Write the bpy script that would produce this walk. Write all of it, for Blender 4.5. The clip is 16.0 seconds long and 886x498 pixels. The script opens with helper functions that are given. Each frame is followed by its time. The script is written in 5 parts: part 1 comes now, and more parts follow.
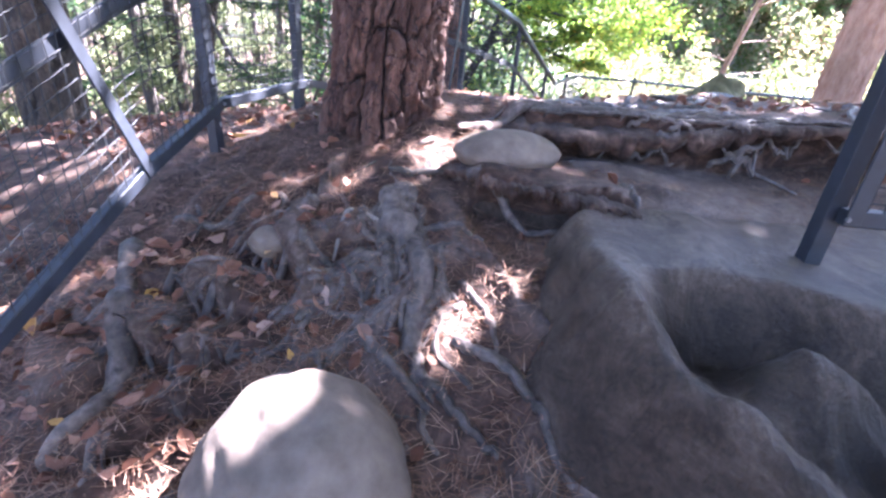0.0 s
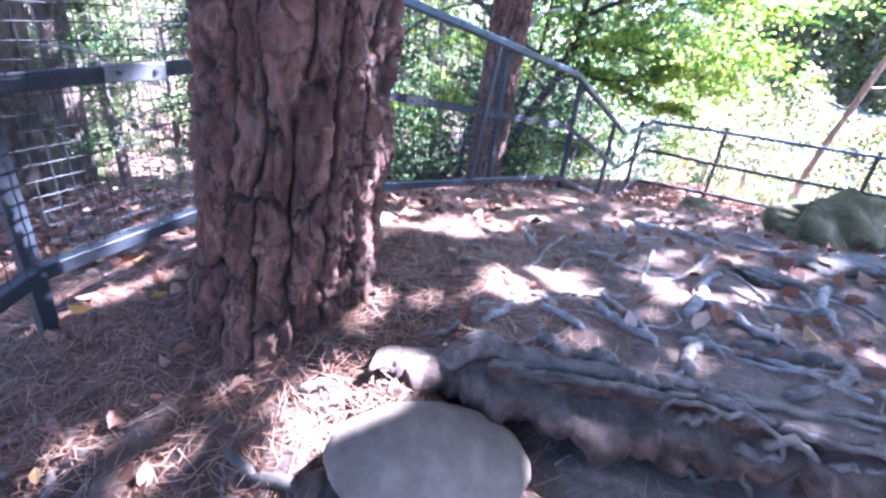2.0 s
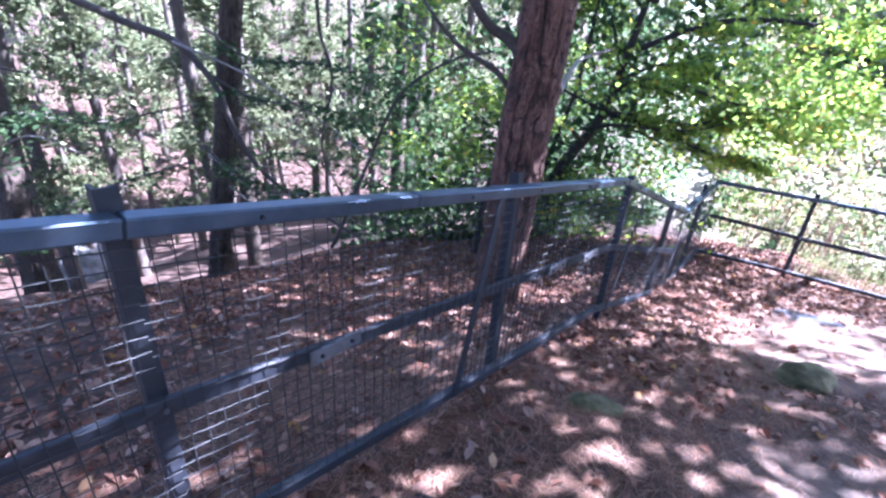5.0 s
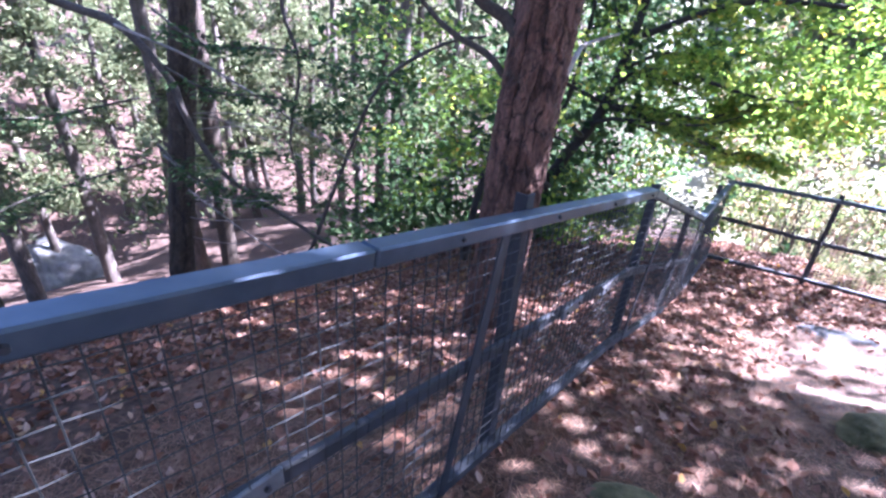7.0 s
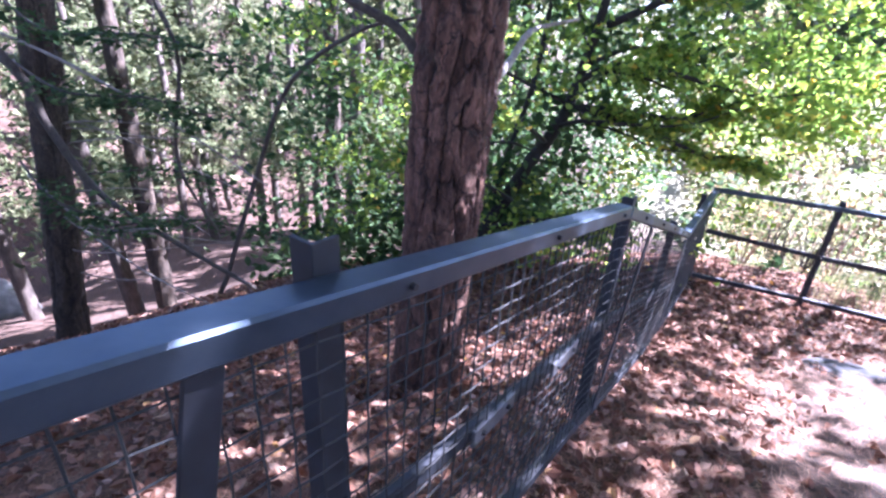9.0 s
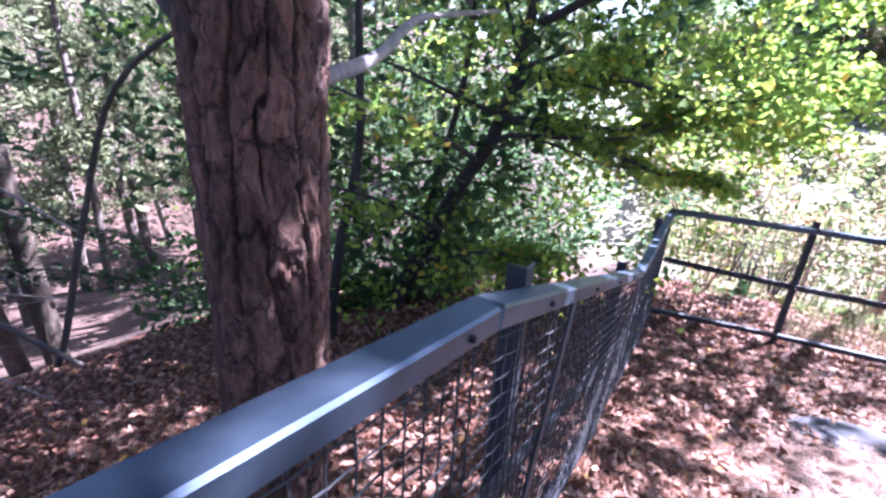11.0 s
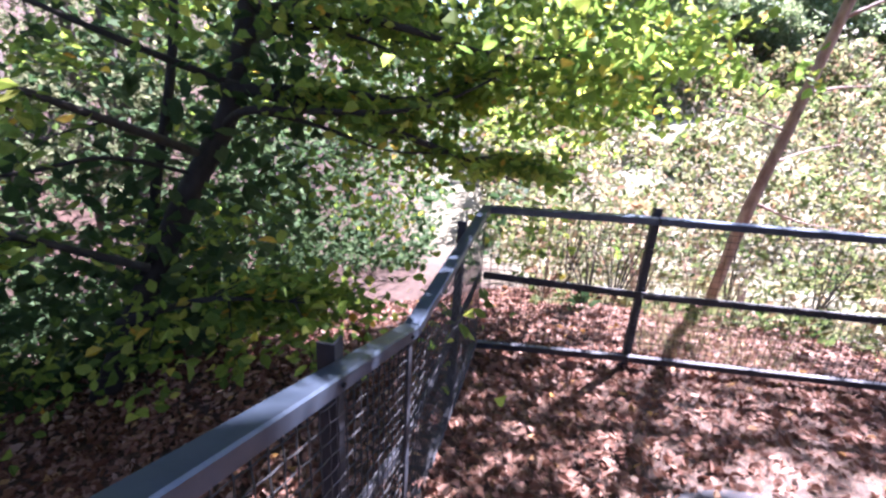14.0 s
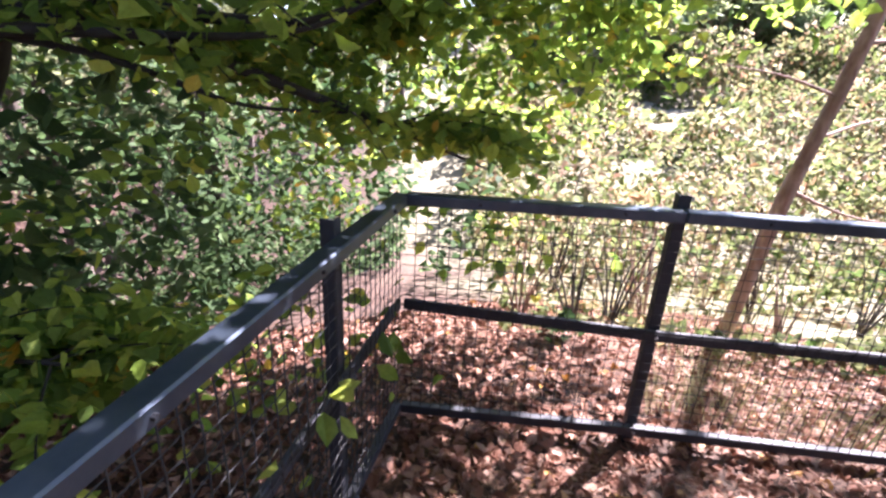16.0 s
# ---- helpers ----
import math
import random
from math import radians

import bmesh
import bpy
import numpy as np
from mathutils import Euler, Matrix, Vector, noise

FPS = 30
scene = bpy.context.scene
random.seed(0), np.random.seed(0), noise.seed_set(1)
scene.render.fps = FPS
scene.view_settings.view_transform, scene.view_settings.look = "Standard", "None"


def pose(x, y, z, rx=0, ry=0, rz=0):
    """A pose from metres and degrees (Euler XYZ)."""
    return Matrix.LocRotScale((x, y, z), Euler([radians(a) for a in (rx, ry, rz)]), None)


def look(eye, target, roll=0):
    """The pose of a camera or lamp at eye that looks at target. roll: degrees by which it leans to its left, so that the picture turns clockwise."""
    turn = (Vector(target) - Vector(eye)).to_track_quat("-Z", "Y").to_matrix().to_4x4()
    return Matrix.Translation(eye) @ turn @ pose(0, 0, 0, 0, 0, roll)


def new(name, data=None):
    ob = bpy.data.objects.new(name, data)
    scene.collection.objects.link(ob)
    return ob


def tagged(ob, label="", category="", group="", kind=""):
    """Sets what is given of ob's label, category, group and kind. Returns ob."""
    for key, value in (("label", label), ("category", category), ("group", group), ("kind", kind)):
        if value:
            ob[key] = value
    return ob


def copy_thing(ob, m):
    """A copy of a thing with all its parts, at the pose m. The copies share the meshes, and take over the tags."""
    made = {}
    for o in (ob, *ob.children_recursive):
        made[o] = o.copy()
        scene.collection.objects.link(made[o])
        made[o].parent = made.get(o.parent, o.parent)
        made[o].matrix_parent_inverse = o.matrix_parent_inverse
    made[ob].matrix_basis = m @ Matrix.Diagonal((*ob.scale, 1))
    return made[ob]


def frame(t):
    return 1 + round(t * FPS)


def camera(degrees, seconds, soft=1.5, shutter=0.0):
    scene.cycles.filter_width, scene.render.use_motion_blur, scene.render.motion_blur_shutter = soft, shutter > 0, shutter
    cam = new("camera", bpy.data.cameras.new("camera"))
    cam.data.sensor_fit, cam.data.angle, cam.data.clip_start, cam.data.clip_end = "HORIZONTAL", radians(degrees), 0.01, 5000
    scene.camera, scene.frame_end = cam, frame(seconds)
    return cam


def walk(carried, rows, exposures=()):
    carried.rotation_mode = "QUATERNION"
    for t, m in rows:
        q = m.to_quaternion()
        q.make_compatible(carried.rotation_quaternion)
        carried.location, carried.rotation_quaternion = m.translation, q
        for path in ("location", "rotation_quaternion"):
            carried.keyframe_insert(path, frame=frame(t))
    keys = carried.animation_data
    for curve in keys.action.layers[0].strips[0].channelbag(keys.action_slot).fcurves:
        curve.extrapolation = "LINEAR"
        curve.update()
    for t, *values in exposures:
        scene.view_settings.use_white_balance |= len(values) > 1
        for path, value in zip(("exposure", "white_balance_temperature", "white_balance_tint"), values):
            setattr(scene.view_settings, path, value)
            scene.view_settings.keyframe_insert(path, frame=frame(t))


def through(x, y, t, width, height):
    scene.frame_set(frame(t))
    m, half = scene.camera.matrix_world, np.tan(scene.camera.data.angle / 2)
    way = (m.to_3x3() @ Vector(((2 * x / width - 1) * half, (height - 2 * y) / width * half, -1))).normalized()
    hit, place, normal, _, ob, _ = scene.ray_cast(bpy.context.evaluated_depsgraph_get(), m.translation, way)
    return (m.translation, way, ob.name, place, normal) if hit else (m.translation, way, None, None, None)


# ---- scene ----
cam = camera(86.9, 16.0, soft=2.6)
EXPOSURE = 2.4
METRES, EYE, TILT, LEAN, TURN = 9.0, 1.75, -25.5, -4.3, 0.0
ROWS = [
    (0.0, 0.0, 0.0, 0.0, -0.0, 0.0, 0.0),
    (0.5, 0.0132, 0.0324, 0.0153, 2.07, 0.35, -1.71),
    (1.0, 0.0223, 0.0634, 0.0337, 4.67, 0.45, -3.24),
    (1.5, 0.035, 0.0806, 0.0703, 6.58, 0.62, -4.24),
    (2.0, 0.0435, 0.098, 0.0916, 8.11, 0.68, -5.24),
    (2.5, 0.0495, 0.1247, 0.1203, 9.27, 0.41, -5.93),
    (3.0, 0.0579, 0.1489, 0.1454, 10.28, 0.03, -6.29),
    (3.5, 0.0641, 0.1676, 0.1774, 10.9, -0.15, -6.36),
    (4.0, 0.0555, 0.2012, 0.2013, 11.44, -0.1, -6.27),
    (4.5, 0.0503, 0.2216, 0.2244, 12.65, 0.2, -5.77),
    (7.0, 0.0327, 0.3094, 0.2549, 11.31, -0.61, -5.21),
    (7.5, 0.0439, 0.3316, 0.2641, 11.72, -0.35, -5.19),
    (8.0, 0.0549, 0.3587, 0.2683, 10.45, 0.61, -4.31),
    (8.5, 0.0549, 0.3874, 0.2698, 9.46, 0.91, -3.66),
    (11.0, 0.0979, 0.5249, 0.3037, 5.15, 3.6, -1.02),
    (11.5, 0.1126, 0.5464, 0.3082, 1.78, 3.91, 0.34),
    (12.0, 0.1268, 0.5736, 0.3119, -2.27, 4.36, 2.14),
    (12.5, 0.1425, 0.6017, 0.3159, -5.79, 4.72, 4.26),
    (13.0, 0.1618, 0.6333, 0.3196, -8.17, 5.07, 5.21),
    (13.5, 0.1759, 0.6652, 0.3233, -9.93, 3.87, 6.09),
    (14.0, 0.19, 0.6916, 0.3289, -10.53, 3.67, 6.17),
    (14.5, 0.2151, 0.7222, 0.3284, -11.07, 3.5, 6.41),
    (15.0, 0.2304, 0.7583, 0.328, -11.44, 3.33, 6.49),
    (15.5, 0.2435, 0.7853, 0.3369, -11.0, 3.45, 6.41),
    (16.0, 0.2632, 0.813, 0.3403, -11.02, 3.18, 6.62),
]
walk(cam, [(t, pose(0, 0, EYE, TILT, LEAN, TURN) @ pose(METRES * x, METRES * y, METRES * z, 90 + pitch, roll, yaw)) for t, x, y, z, yaw, pitch, roll in ROWS],
     [(0.0, EXPOSURE + 2.5, 5450, 28), (2.0, EXPOSURE + 2.35, 4900, 29), (3.5, EXPOSURE + 1.85, 4900, 30), (4.5, EXPOSURE + 1.65, 4850, 30), (8.0, EXPOSURE + 1.6, 5100, 32), (12.0, EXPOSURE + 1.2, 5150, 35), (14.0, EXPOSURE + .95, 5550, 36), (16.0, EXPOSURE + .9, 6050, 32)])

# ---- light: sun high ahead and to one side, through the crowns ----
TO_SUN = Vector((.56, .32, .76)).normalized()
world = bpy.data.worlds.new("sky")
scene.world = world
world.use_nodes = True
wt = world.node_tree
wt.nodes.clear()
sky = wt.nodes.new("ShaderNodeTexSky")
sky.sky_type, sky.sun_disc = "NISHITA", False
sky.sun_elevation, sky.sun_rotation = math.asin(TO_SUN.z), math.atan2(TO_SUN.x, TO_SUN.y)
back = wt.nodes.new("ShaderNodeBackground")
back.inputs["Strength"].default_value = .052
wout = wt.nodes.new("ShaderNodeOutputWorld")
wt.links.new(sky.outputs[0], back.inputs[0])
wt.links.new(back.outputs[0], wout.inputs[0])
sun = new("sun", bpy.data.lights.new("sun", "SUN"))
sun.data.energy, sun.data.angle, sun.data.color = 5.0, radians(.53), (1, .95, .88)
sun.matrix_world = look(TO_SUN * 60, (0, 0, 0))


# ---- materials ----
def nodes_of(name):
    m = bpy.data.materials.new(name)
    m.use_nodes = True
    return m, m.node_tree.nodes, m.node_tree.links, m.node_tree.nodes["Principled BSDF"]


def ramp(ns, ls, value, stops):
    r = ns.new("ShaderNodeValToRGB")
    e = r.color_ramp.elements
    e[0].position, e[0].color = stops[0][0], (*stops[0][1], 1)
    e[1].position, e[1].color = stops[-1][0], (*stops[-1][1], 1)
    for p, c in stops[1:-1]:
        e.new(p).color = (*c, 1)
    ls.new(value, r.inputs[0])
    return r.outputs[0]


def grain(ns, ls, scale, detail=6, rough=.6, stretch=(1, 1, 1), warp=0):
    tc, mp, n = ns.new("ShaderNodeTexCoord"), ns.new("ShaderNodeMapping"), ns.new("ShaderNodeTexNoise")
    mp.inputs["Scale"].default_value = stretch
    ls.new(tc.outputs["Object"], mp.inputs[0])
    ls.new(mp.outputs[0], n.inputs["Vector"])
    n.inputs["Scale"].default_value, n.inputs["Detail"].default_value = scale, detail
    n.inputs["Roughness"].default_value, n.inputs["Distortion"].default_value = rough, warp
    return n.outputs[0]


def mix(ns, ls, how, fac, a, b):
    m = ns.new("ShaderNodeMix")
    m.data_type, m.blend_type = "RGBA", how
    for k, v in ((0, fac), (6, a), (7, b)):
        if isinstance(v, (int, float)):
            m.inputs[k].default_value = v
        elif isinstance(v, tuple):
            m.inputs[k].default_value = (*v, 1)
        else:
            ls.new(v, m.inputs[k])
    return m.outputs[2]


def bump(ns, ls, bsdf, value, strength, distance):
    b = ns.new("ShaderNodeBump")
    b.inputs["Strength"].default_value, b.inputs["Distance"].default_value = strength, distance
    ls.new(value, b.inputs["Height"])
    ls.new(b.outputs[0], bsdf.inputs["Normal"])


def attribute(ns, name):
    a = ns.new("ShaderNodeAttribute")
    a.attribute_name = name
    return a.outputs["Fac"]


def plain(name, low, high, scale, roughness, relief=.3, depth=.004, stretch=(1, 1, 1), metal=0, stain=.35):
    """Two-colour grain with broad stains and fine relief."""
    m, ns, ls, p = nodes_of(name)
    fine, broad = grain(ns, ls, scale, stretch=stretch), grain(ns, ls, scale * .13, 3)
    col = ramp(ns, ls, fine, [(.3, low), (.7, high)])
    dark = ramp(ns, ls, broad, [(.35, (1 - stain,) * 3), (.65, (1, 1, 1))])
    ls.new(mix(ns, ls, "MULTIPLY", 1.0, col, dark), p.inputs["Base Color"])
    p.inputs["Roughness"].default_value, p.inputs["Metallic"].default_value = roughness, metal
    bump(ns, ls, p, fine, relief, depth)
    return m


def leafy(name, stops, through=.45, roughness=.7, patch=None, glow=(1, 1, 1)):
    """Leaves: a colour for each leaf, light passing through the blade."""
    m, ns, ls, p = nodes_of(name)
    g = ns.new("ShaderNodeNewGeometry")
    col = ramp(ns, ls, g.outputs["Random Per Island"], stops)
    col = mix(ns, ls, "MULTIPLY", .5, col, ramp(ns, ls, grain(ns, ls, 60, 3), [(.3, (.5, .5, .5)), (.7, (1, 1, 1))]))
    if patch:
        col = mix(ns, ls, "MULTIPLY", 1.0, col, ramp(ns, ls, grain(ns, ls, patch[0], 4), [(.40, patch[1]), (.5, patch[2]), (.60, (1, 1, 1))]))
    ls.new(col, p.inputs["Base Color"])
    p.inputs["Roughness"].default_value, p.inputs["Specular IOR Level"].default_value = roughness, .2
    t, s = ns.new("ShaderNodeBsdfTranslucent"), ns.new("ShaderNodeMixShader")
    ls.new(mix(ns, ls, "MULTIPLY", 1.0, col, glow), t.inputs[0])
    s.inputs[0].default_value = through
    ls.new(p.outputs[0], s.inputs[1])
    ls.new(t.outputs[0], s.inputs[2])
    ls.new(s.outputs[0], ns["Material Output"].inputs[0])
    return m


def bark(name, plates, crack, scales=17):
    m, ns, ls, p = nodes_of(name)
    col = ramp(ns, ls, attribute(ns, "plate"), plates)
    fine = grain(ns, ls, 55, 8, .65, (1, 1, .35), .4)
    col = mix(ns, ls, "MULTIPLY", .9, col, ramp(ns, ls, fine, [(.3, (.3, .26, .25)), (.5, (.8, .76, .74)), (.68, (1.3, 1.25, 1.22))]))
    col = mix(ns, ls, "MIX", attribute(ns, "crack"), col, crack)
    col = mix(ns, ls, "MULTIPLY", .6, col, ramp(ns, ls, grain(ns, ls, 11, 5, .6, (1, 1, .5)), [(.3, (.5, .46, .44)), (.68, (1.25, 1.2, 1.18))]))
    tc, mp, w = ns.new("ShaderNodeTexCoord"), ns.new("ShaderNodeMapping"), ns.new("ShaderNodeTexNoise")
    mp.inputs["Scale"].default_value = (1, 1, .42)
    ls.new(tc.outputs["Object"], w.inputs["Vector"])
    w.inputs["Scale"].default_value, w.inputs["Detail"].default_value = 9, 4
    ls.new(mix(ns, ls, "LINEAR_LIGHT", .09, tc.outputs["Object"], w.outputs["Color"]), mp.inputs[0])
    edge, cell = ns.new("ShaderNodeTexVoronoi"), ns.new("ShaderNodeTexVoronoi")
    edge.feature = "DISTANCE_TO_EDGE"
    for v in (edge, cell):
        v.inputs["Scale"].default_value = scales
        ls.new(mp.outputs[0], v.inputs["Vector"])
    tone = ramp(ns, ls, cell.outputs["Color"], [(.2, (.55, .5, .48)), (.5, (1, .95, .92)), (.8, (1.5, 1.42, 1.4))])
    col = mix(ns, ls, "MULTIPLY", .4, col, tone)
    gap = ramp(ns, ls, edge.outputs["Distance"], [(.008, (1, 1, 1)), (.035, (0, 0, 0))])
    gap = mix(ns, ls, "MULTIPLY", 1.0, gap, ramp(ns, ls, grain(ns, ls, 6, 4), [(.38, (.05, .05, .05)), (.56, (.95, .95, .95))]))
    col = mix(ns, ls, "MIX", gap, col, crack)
    lichen = ramp(ns, ls, grain(ns, ls, 5, 5), [(.62, (0, 0, 0)), (.74, (1, 1, 1))])
    col = mix(ns, ls, "MIX", mix(ns, ls, "MULTIPLY", 1.0, lichen, (.25, .25, .25)), col, (.17, .18, .14))
    ls.new(col, p.inputs["Base Color"])
    p.inputs["Roughness"].default_value = .85
    rise = ramp(ns, ls, edge.outputs["Distance"], [(0, (0, 0, 0)), (.05, (1, 1, 1))])
    b1, b2 = ns.new("ShaderNodeBump"), ns.new("ShaderNodeBump")
    b1.inputs["Strength"].default_value, b1.inputs["Distance"].default_value = .5, .01
    b2.inputs["Strength"].default_value, b2.inputs["Distance"].default_value = 1.0, .009
    ls.new(rise, b1.inputs["Height"])
    ls.new(mix(ns, ls, "ADD", 1.0, fine, grain(ns, ls, 150, 6, .7, (1, 1, .5))), b2.inputs["Height"])
    ls.new(b1.outputs[0], b2.inputs["Normal"])
    ls.new(b2.outputs[0], p.inputs["Normal"])
    return m


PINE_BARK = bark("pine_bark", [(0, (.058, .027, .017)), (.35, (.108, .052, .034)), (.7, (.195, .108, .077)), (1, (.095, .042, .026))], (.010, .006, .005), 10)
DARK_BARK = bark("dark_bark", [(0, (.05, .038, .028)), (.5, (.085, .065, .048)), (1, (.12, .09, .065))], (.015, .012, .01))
GREY_BARK = plain("grey_bark", (.055, .043, .035), (.16, .125, .105), 22, .85, .8, .01, (1, 1, .25))
LEAN_BARK = plain("reddish_bark", (.19, .10, .075), (.42, .29, .235), 16, .8, .8, .01, (1, 1, .4))
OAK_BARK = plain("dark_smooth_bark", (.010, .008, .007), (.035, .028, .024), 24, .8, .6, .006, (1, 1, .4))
RED_BARK = plain("red_bark", (.34, .17, .105), (.58, .36, .25), 16, .8, .8, .01, (1, 1, .4))
TWIG = plain("twig_bark", (.035, .027, .022), (.095, .075, .06), 40, .8, .5, .004)
DEADWOOD = plain("dead_wood", (.17, .145, .13), (.33, .29, .26), 30, .8, .5, .005, (1, 1, .3))
ROOT = plain("root_wood", (.04, .027, .021), (.205, .155, .13), 30, .65, 1.0, .012, stain=.65)
BLEACHED_ROOT = plain("bleached_root", (.11, .092, .082), (.36, .32, .30), 34, .6, .8, .008, stain=.5)
SANDSTONE = plain("sandstone", (.12, .088, .066), (.20, .152, .118), 19, .8, .45, .006, stain=.35)
MOSSY_STONE = plain("mossy_stone", (.045, .05, .013), (.27, .23, .12), 9, .95, 1.0, .02, stain=.5)
PALE_ROCK = plain("grey_rock", (.15, .145, .14), (.33, .32, .31), 6, .9, .8, .03, stain=.4)
SLAB = plain("slab_stone", (.032, .032, .036), (.07, .07, .078), 14, .9, .3, .004, stain=.4)
STEEL = plain("painted_steel", (.008, .010, .015), (.020, .024, .034), 18, .62, .15, .001, metal=.0, stain=.3)
RAIL = plain("worn_rail_steel", (.05, .072, .105), (.085, .112, .15), 14, .42, .12, .001, metal=.75, stain=.35)
WIRE = plain("wire", (.014, .015, .017), (.035, .035, .036), 60, .8, .1, .001)
PLATE = plain("galvanised_plate", (.09, .092, .10), (.17, .172, .18), 20, .45, .1, .001, metal=.2)
GREEN = leafy("green_leaf", [(0, (.08, .15, .04)), (.4, (.17, .27, .06)), (.8, (.30, .40, .09)), (.97, (.44, .48, .11)), (1, (.6, .35, .06))], .62, glow=(1.6, 1.55, 1.15))
BANK_LEAF = leafy("bank_leaf", [(0, (.16, .24, .10)), (.6, (.27, .35, .16)), (1, (.40, .42, .22))], .5)
CONIFER = leafy("conifer_spray", [(0, (.09, .115, .055)), (.5, (.18, .21, .10)), (1, (.32, .33, .18))], .5, .7)
HEMLOCK = leafy("hemlock_spray", [(0, (.035, .07, .027)), (.6, (.07, .125, .048)), (1, (.13, .19, .075))], .5, .7)
PALE_SHRUB = leafy("pale_shrub_leaf", [(0, (.10, .145, .055)), (.3, (.20, .245, .11)), (.55, (.31, .31, .18)), (.8, (.38, .335, .235)), (.93, (.38, .25, .18)), (1, (.22, .13, .08))], .65, .7, (.55, (.5, .62, .4), (.82, .76, .6)))
DRY_GRASS = leafy("dry_grass", [(0, (.30, .26, .12)), (.5, (.42, .37, .20)), (1, (.28, .32, .13))], .35, .7)
BROWN_LEAF = leafy("fallen_leaf", [(0, (.10, .042, .026)), (.45, (.225, .105, .068)), (.8, (.35, .20, .145)), (.965, (.47, .32, .25)), (1, (.48, .26, .06))], .2, .7)
NEEDLE = leafy("fallen_needle", [(0, (.11, .05, .03)), (.5, (.22, .115, .072)), (1, (.40, .26, .18))], .1, .6)


def soil():
    m, ns, ls, p = nodes_of("forest_floor")
    fine, mid, broad = grain(ns, ls, 90, 8, .7), grain(ns, ls, 17, 6, .65, warp=.6), grain(ns, ls, 1.6, 4)
    litter = ramp(ns, ls, mid, [(.3, (.019, .010, .006)), (.5, (.066, .034, .022)), (.68, (.17, .098, .07))])
    earth = ramp(ns, ls, mid, [(.3, (.13, .092, .076)), (.7, (.30, .235, .20))])
    col = mix(ns, ls, "MIX", attribute(ns, "bare"), litter, earth)
    wood = ramp(ns, ls, grain(ns, ls, 34, 7, .7, (1, .4, 1), .5), [(.3, (.045, .03, .024)), (.5, (.12, .088, .072)), (.7, (.25, .20, .175))])
    col = mix(ns, ls, "MIX", attribute(ns, "rooty"), col, wood)
    col = mix(ns, ls, "MULTIPLY", .7, col, ramp(ns, ls, fine, [(.25, (.45, .43, .42)), (.7, (1.1, 1.08, 1.06))]))
    col = mix(ns, ls, "MULTIPLY", .6, col, ramp(ns, ls, broad, [(.35, (.6, .6, .6)), (.62, (1, 1, 1))]))
    col = mix(ns, ls, "MIX", attribute(ns, "grass"), col, ramp(ns, ls, mid, [(.3, (.10, .105, .055)), (.7, (.24, .215, .14))]))
    ls.new(col, p.inputs["Base Color"])
    p.inputs["Roughness"].default_value = .95
    bump(ns, ls, p, mix(ns, ls, "ADD", 1.0, fine, mid), .7, .012)
    return m


def outcrop():
    m, ns, ls, p = nodes_of("worn_bedrock")
    mid, fine = grain(ns, ls, 7, 7, .65, (1, .5, 1), .8), grain(ns, ls, 60, 7, .7)
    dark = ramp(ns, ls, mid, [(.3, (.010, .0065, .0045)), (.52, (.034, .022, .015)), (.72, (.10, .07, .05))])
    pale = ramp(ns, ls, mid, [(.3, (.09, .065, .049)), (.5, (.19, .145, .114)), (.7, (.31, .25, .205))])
    # worn pale rock blends to near black where the hollow's shade is painted
    col = mix(ns, ls, "MIX", attribute(ns, "lit_tone"), dark, pale)
    col = mix(ns, ls, "MULTIPLY", .9, col, ramp(ns, ls, fine, [(.28, (.42, .39, .37)), (.7, (1.15, 1.12, 1.1))]))
    streak = grain(ns, ls, 3.2, 8, .7, (1.6, .7, 1), 1.6)
    col = mix(ns, ls, "MULTIPLY", .55, col, ramp(ns, ls, streak, [(.36, (.28, .23, .2)), (.47, (.85, .8, .78)), (.62, (1.15, 1.1, 1.06))]))
    seam = grain(ns, ls, 2.1, 6, .6, (1, 1, 1), 2.2)
    col = mix(ns, ls, "MULTIPLY", .35, col, ramp(ns, ls, seam, [(.475, (1, 1, 1)), (.495, (.25, .2, .17)), (.505, (.25, .2, .17)), (.53, (1, 1, 1))]))
    ls.new(col, p.inputs["Base Color"])
    p.inputs["Roughness"].default_value, p.inputs["Specular IOR Level"].default_value = .55, .4
    bump(ns, ls, p, mix(ns, ls, "ADD", 1.0, fine, mid), 1.0, .03)
    return m


SOIL = soil()
OUTCROP = outcrop()

# ---- shape of the ground ----
FY = [-30, -.3, 1.63, 2.19, 2.88, 3.57, 6.116, 8.33, 9.741, 60]
FX = [-4.8, -1.25, -1.02, -.98, -.78, -.5, .87, 1.943, 2.656, 28]
GY = [-60, -10, -3, 0, 1.0, 1.3, 1.63, 2.2, 2.9, 3.6, 4.72, 5.6, 6.43, 6.8, 7.84, 8.5, 9.4, 10.5, 14, 30, 90]
GZ = [-14, -3.4, -.95, .22, .62, .8, .95, 1.17, 1.27, 1.2, 1.02, .83, .6, .48, .14, 0, -.06, -.1, -.3, -.6, -.6]
TY = np.arange(-60, 90, .05)
TZ = np.convolve(np.pad(np.interp(TY, GY, GZ), 6, mode="edge"), np.ones(13) / 13, mode="valid")


def lattice(ix, iy, seed):
    n = (ix.astype(np.int64) * 374761393 + iy.astype(np.int64) * 668265263 + seed * 974711) & 0x7FFFFFFF
    n = ((n ^ (n >> 13)) * 1274126177) & 0x7FFFFFFF
    return ((n ^ (n >> 16)) & 0xFFFF) / 65535.0


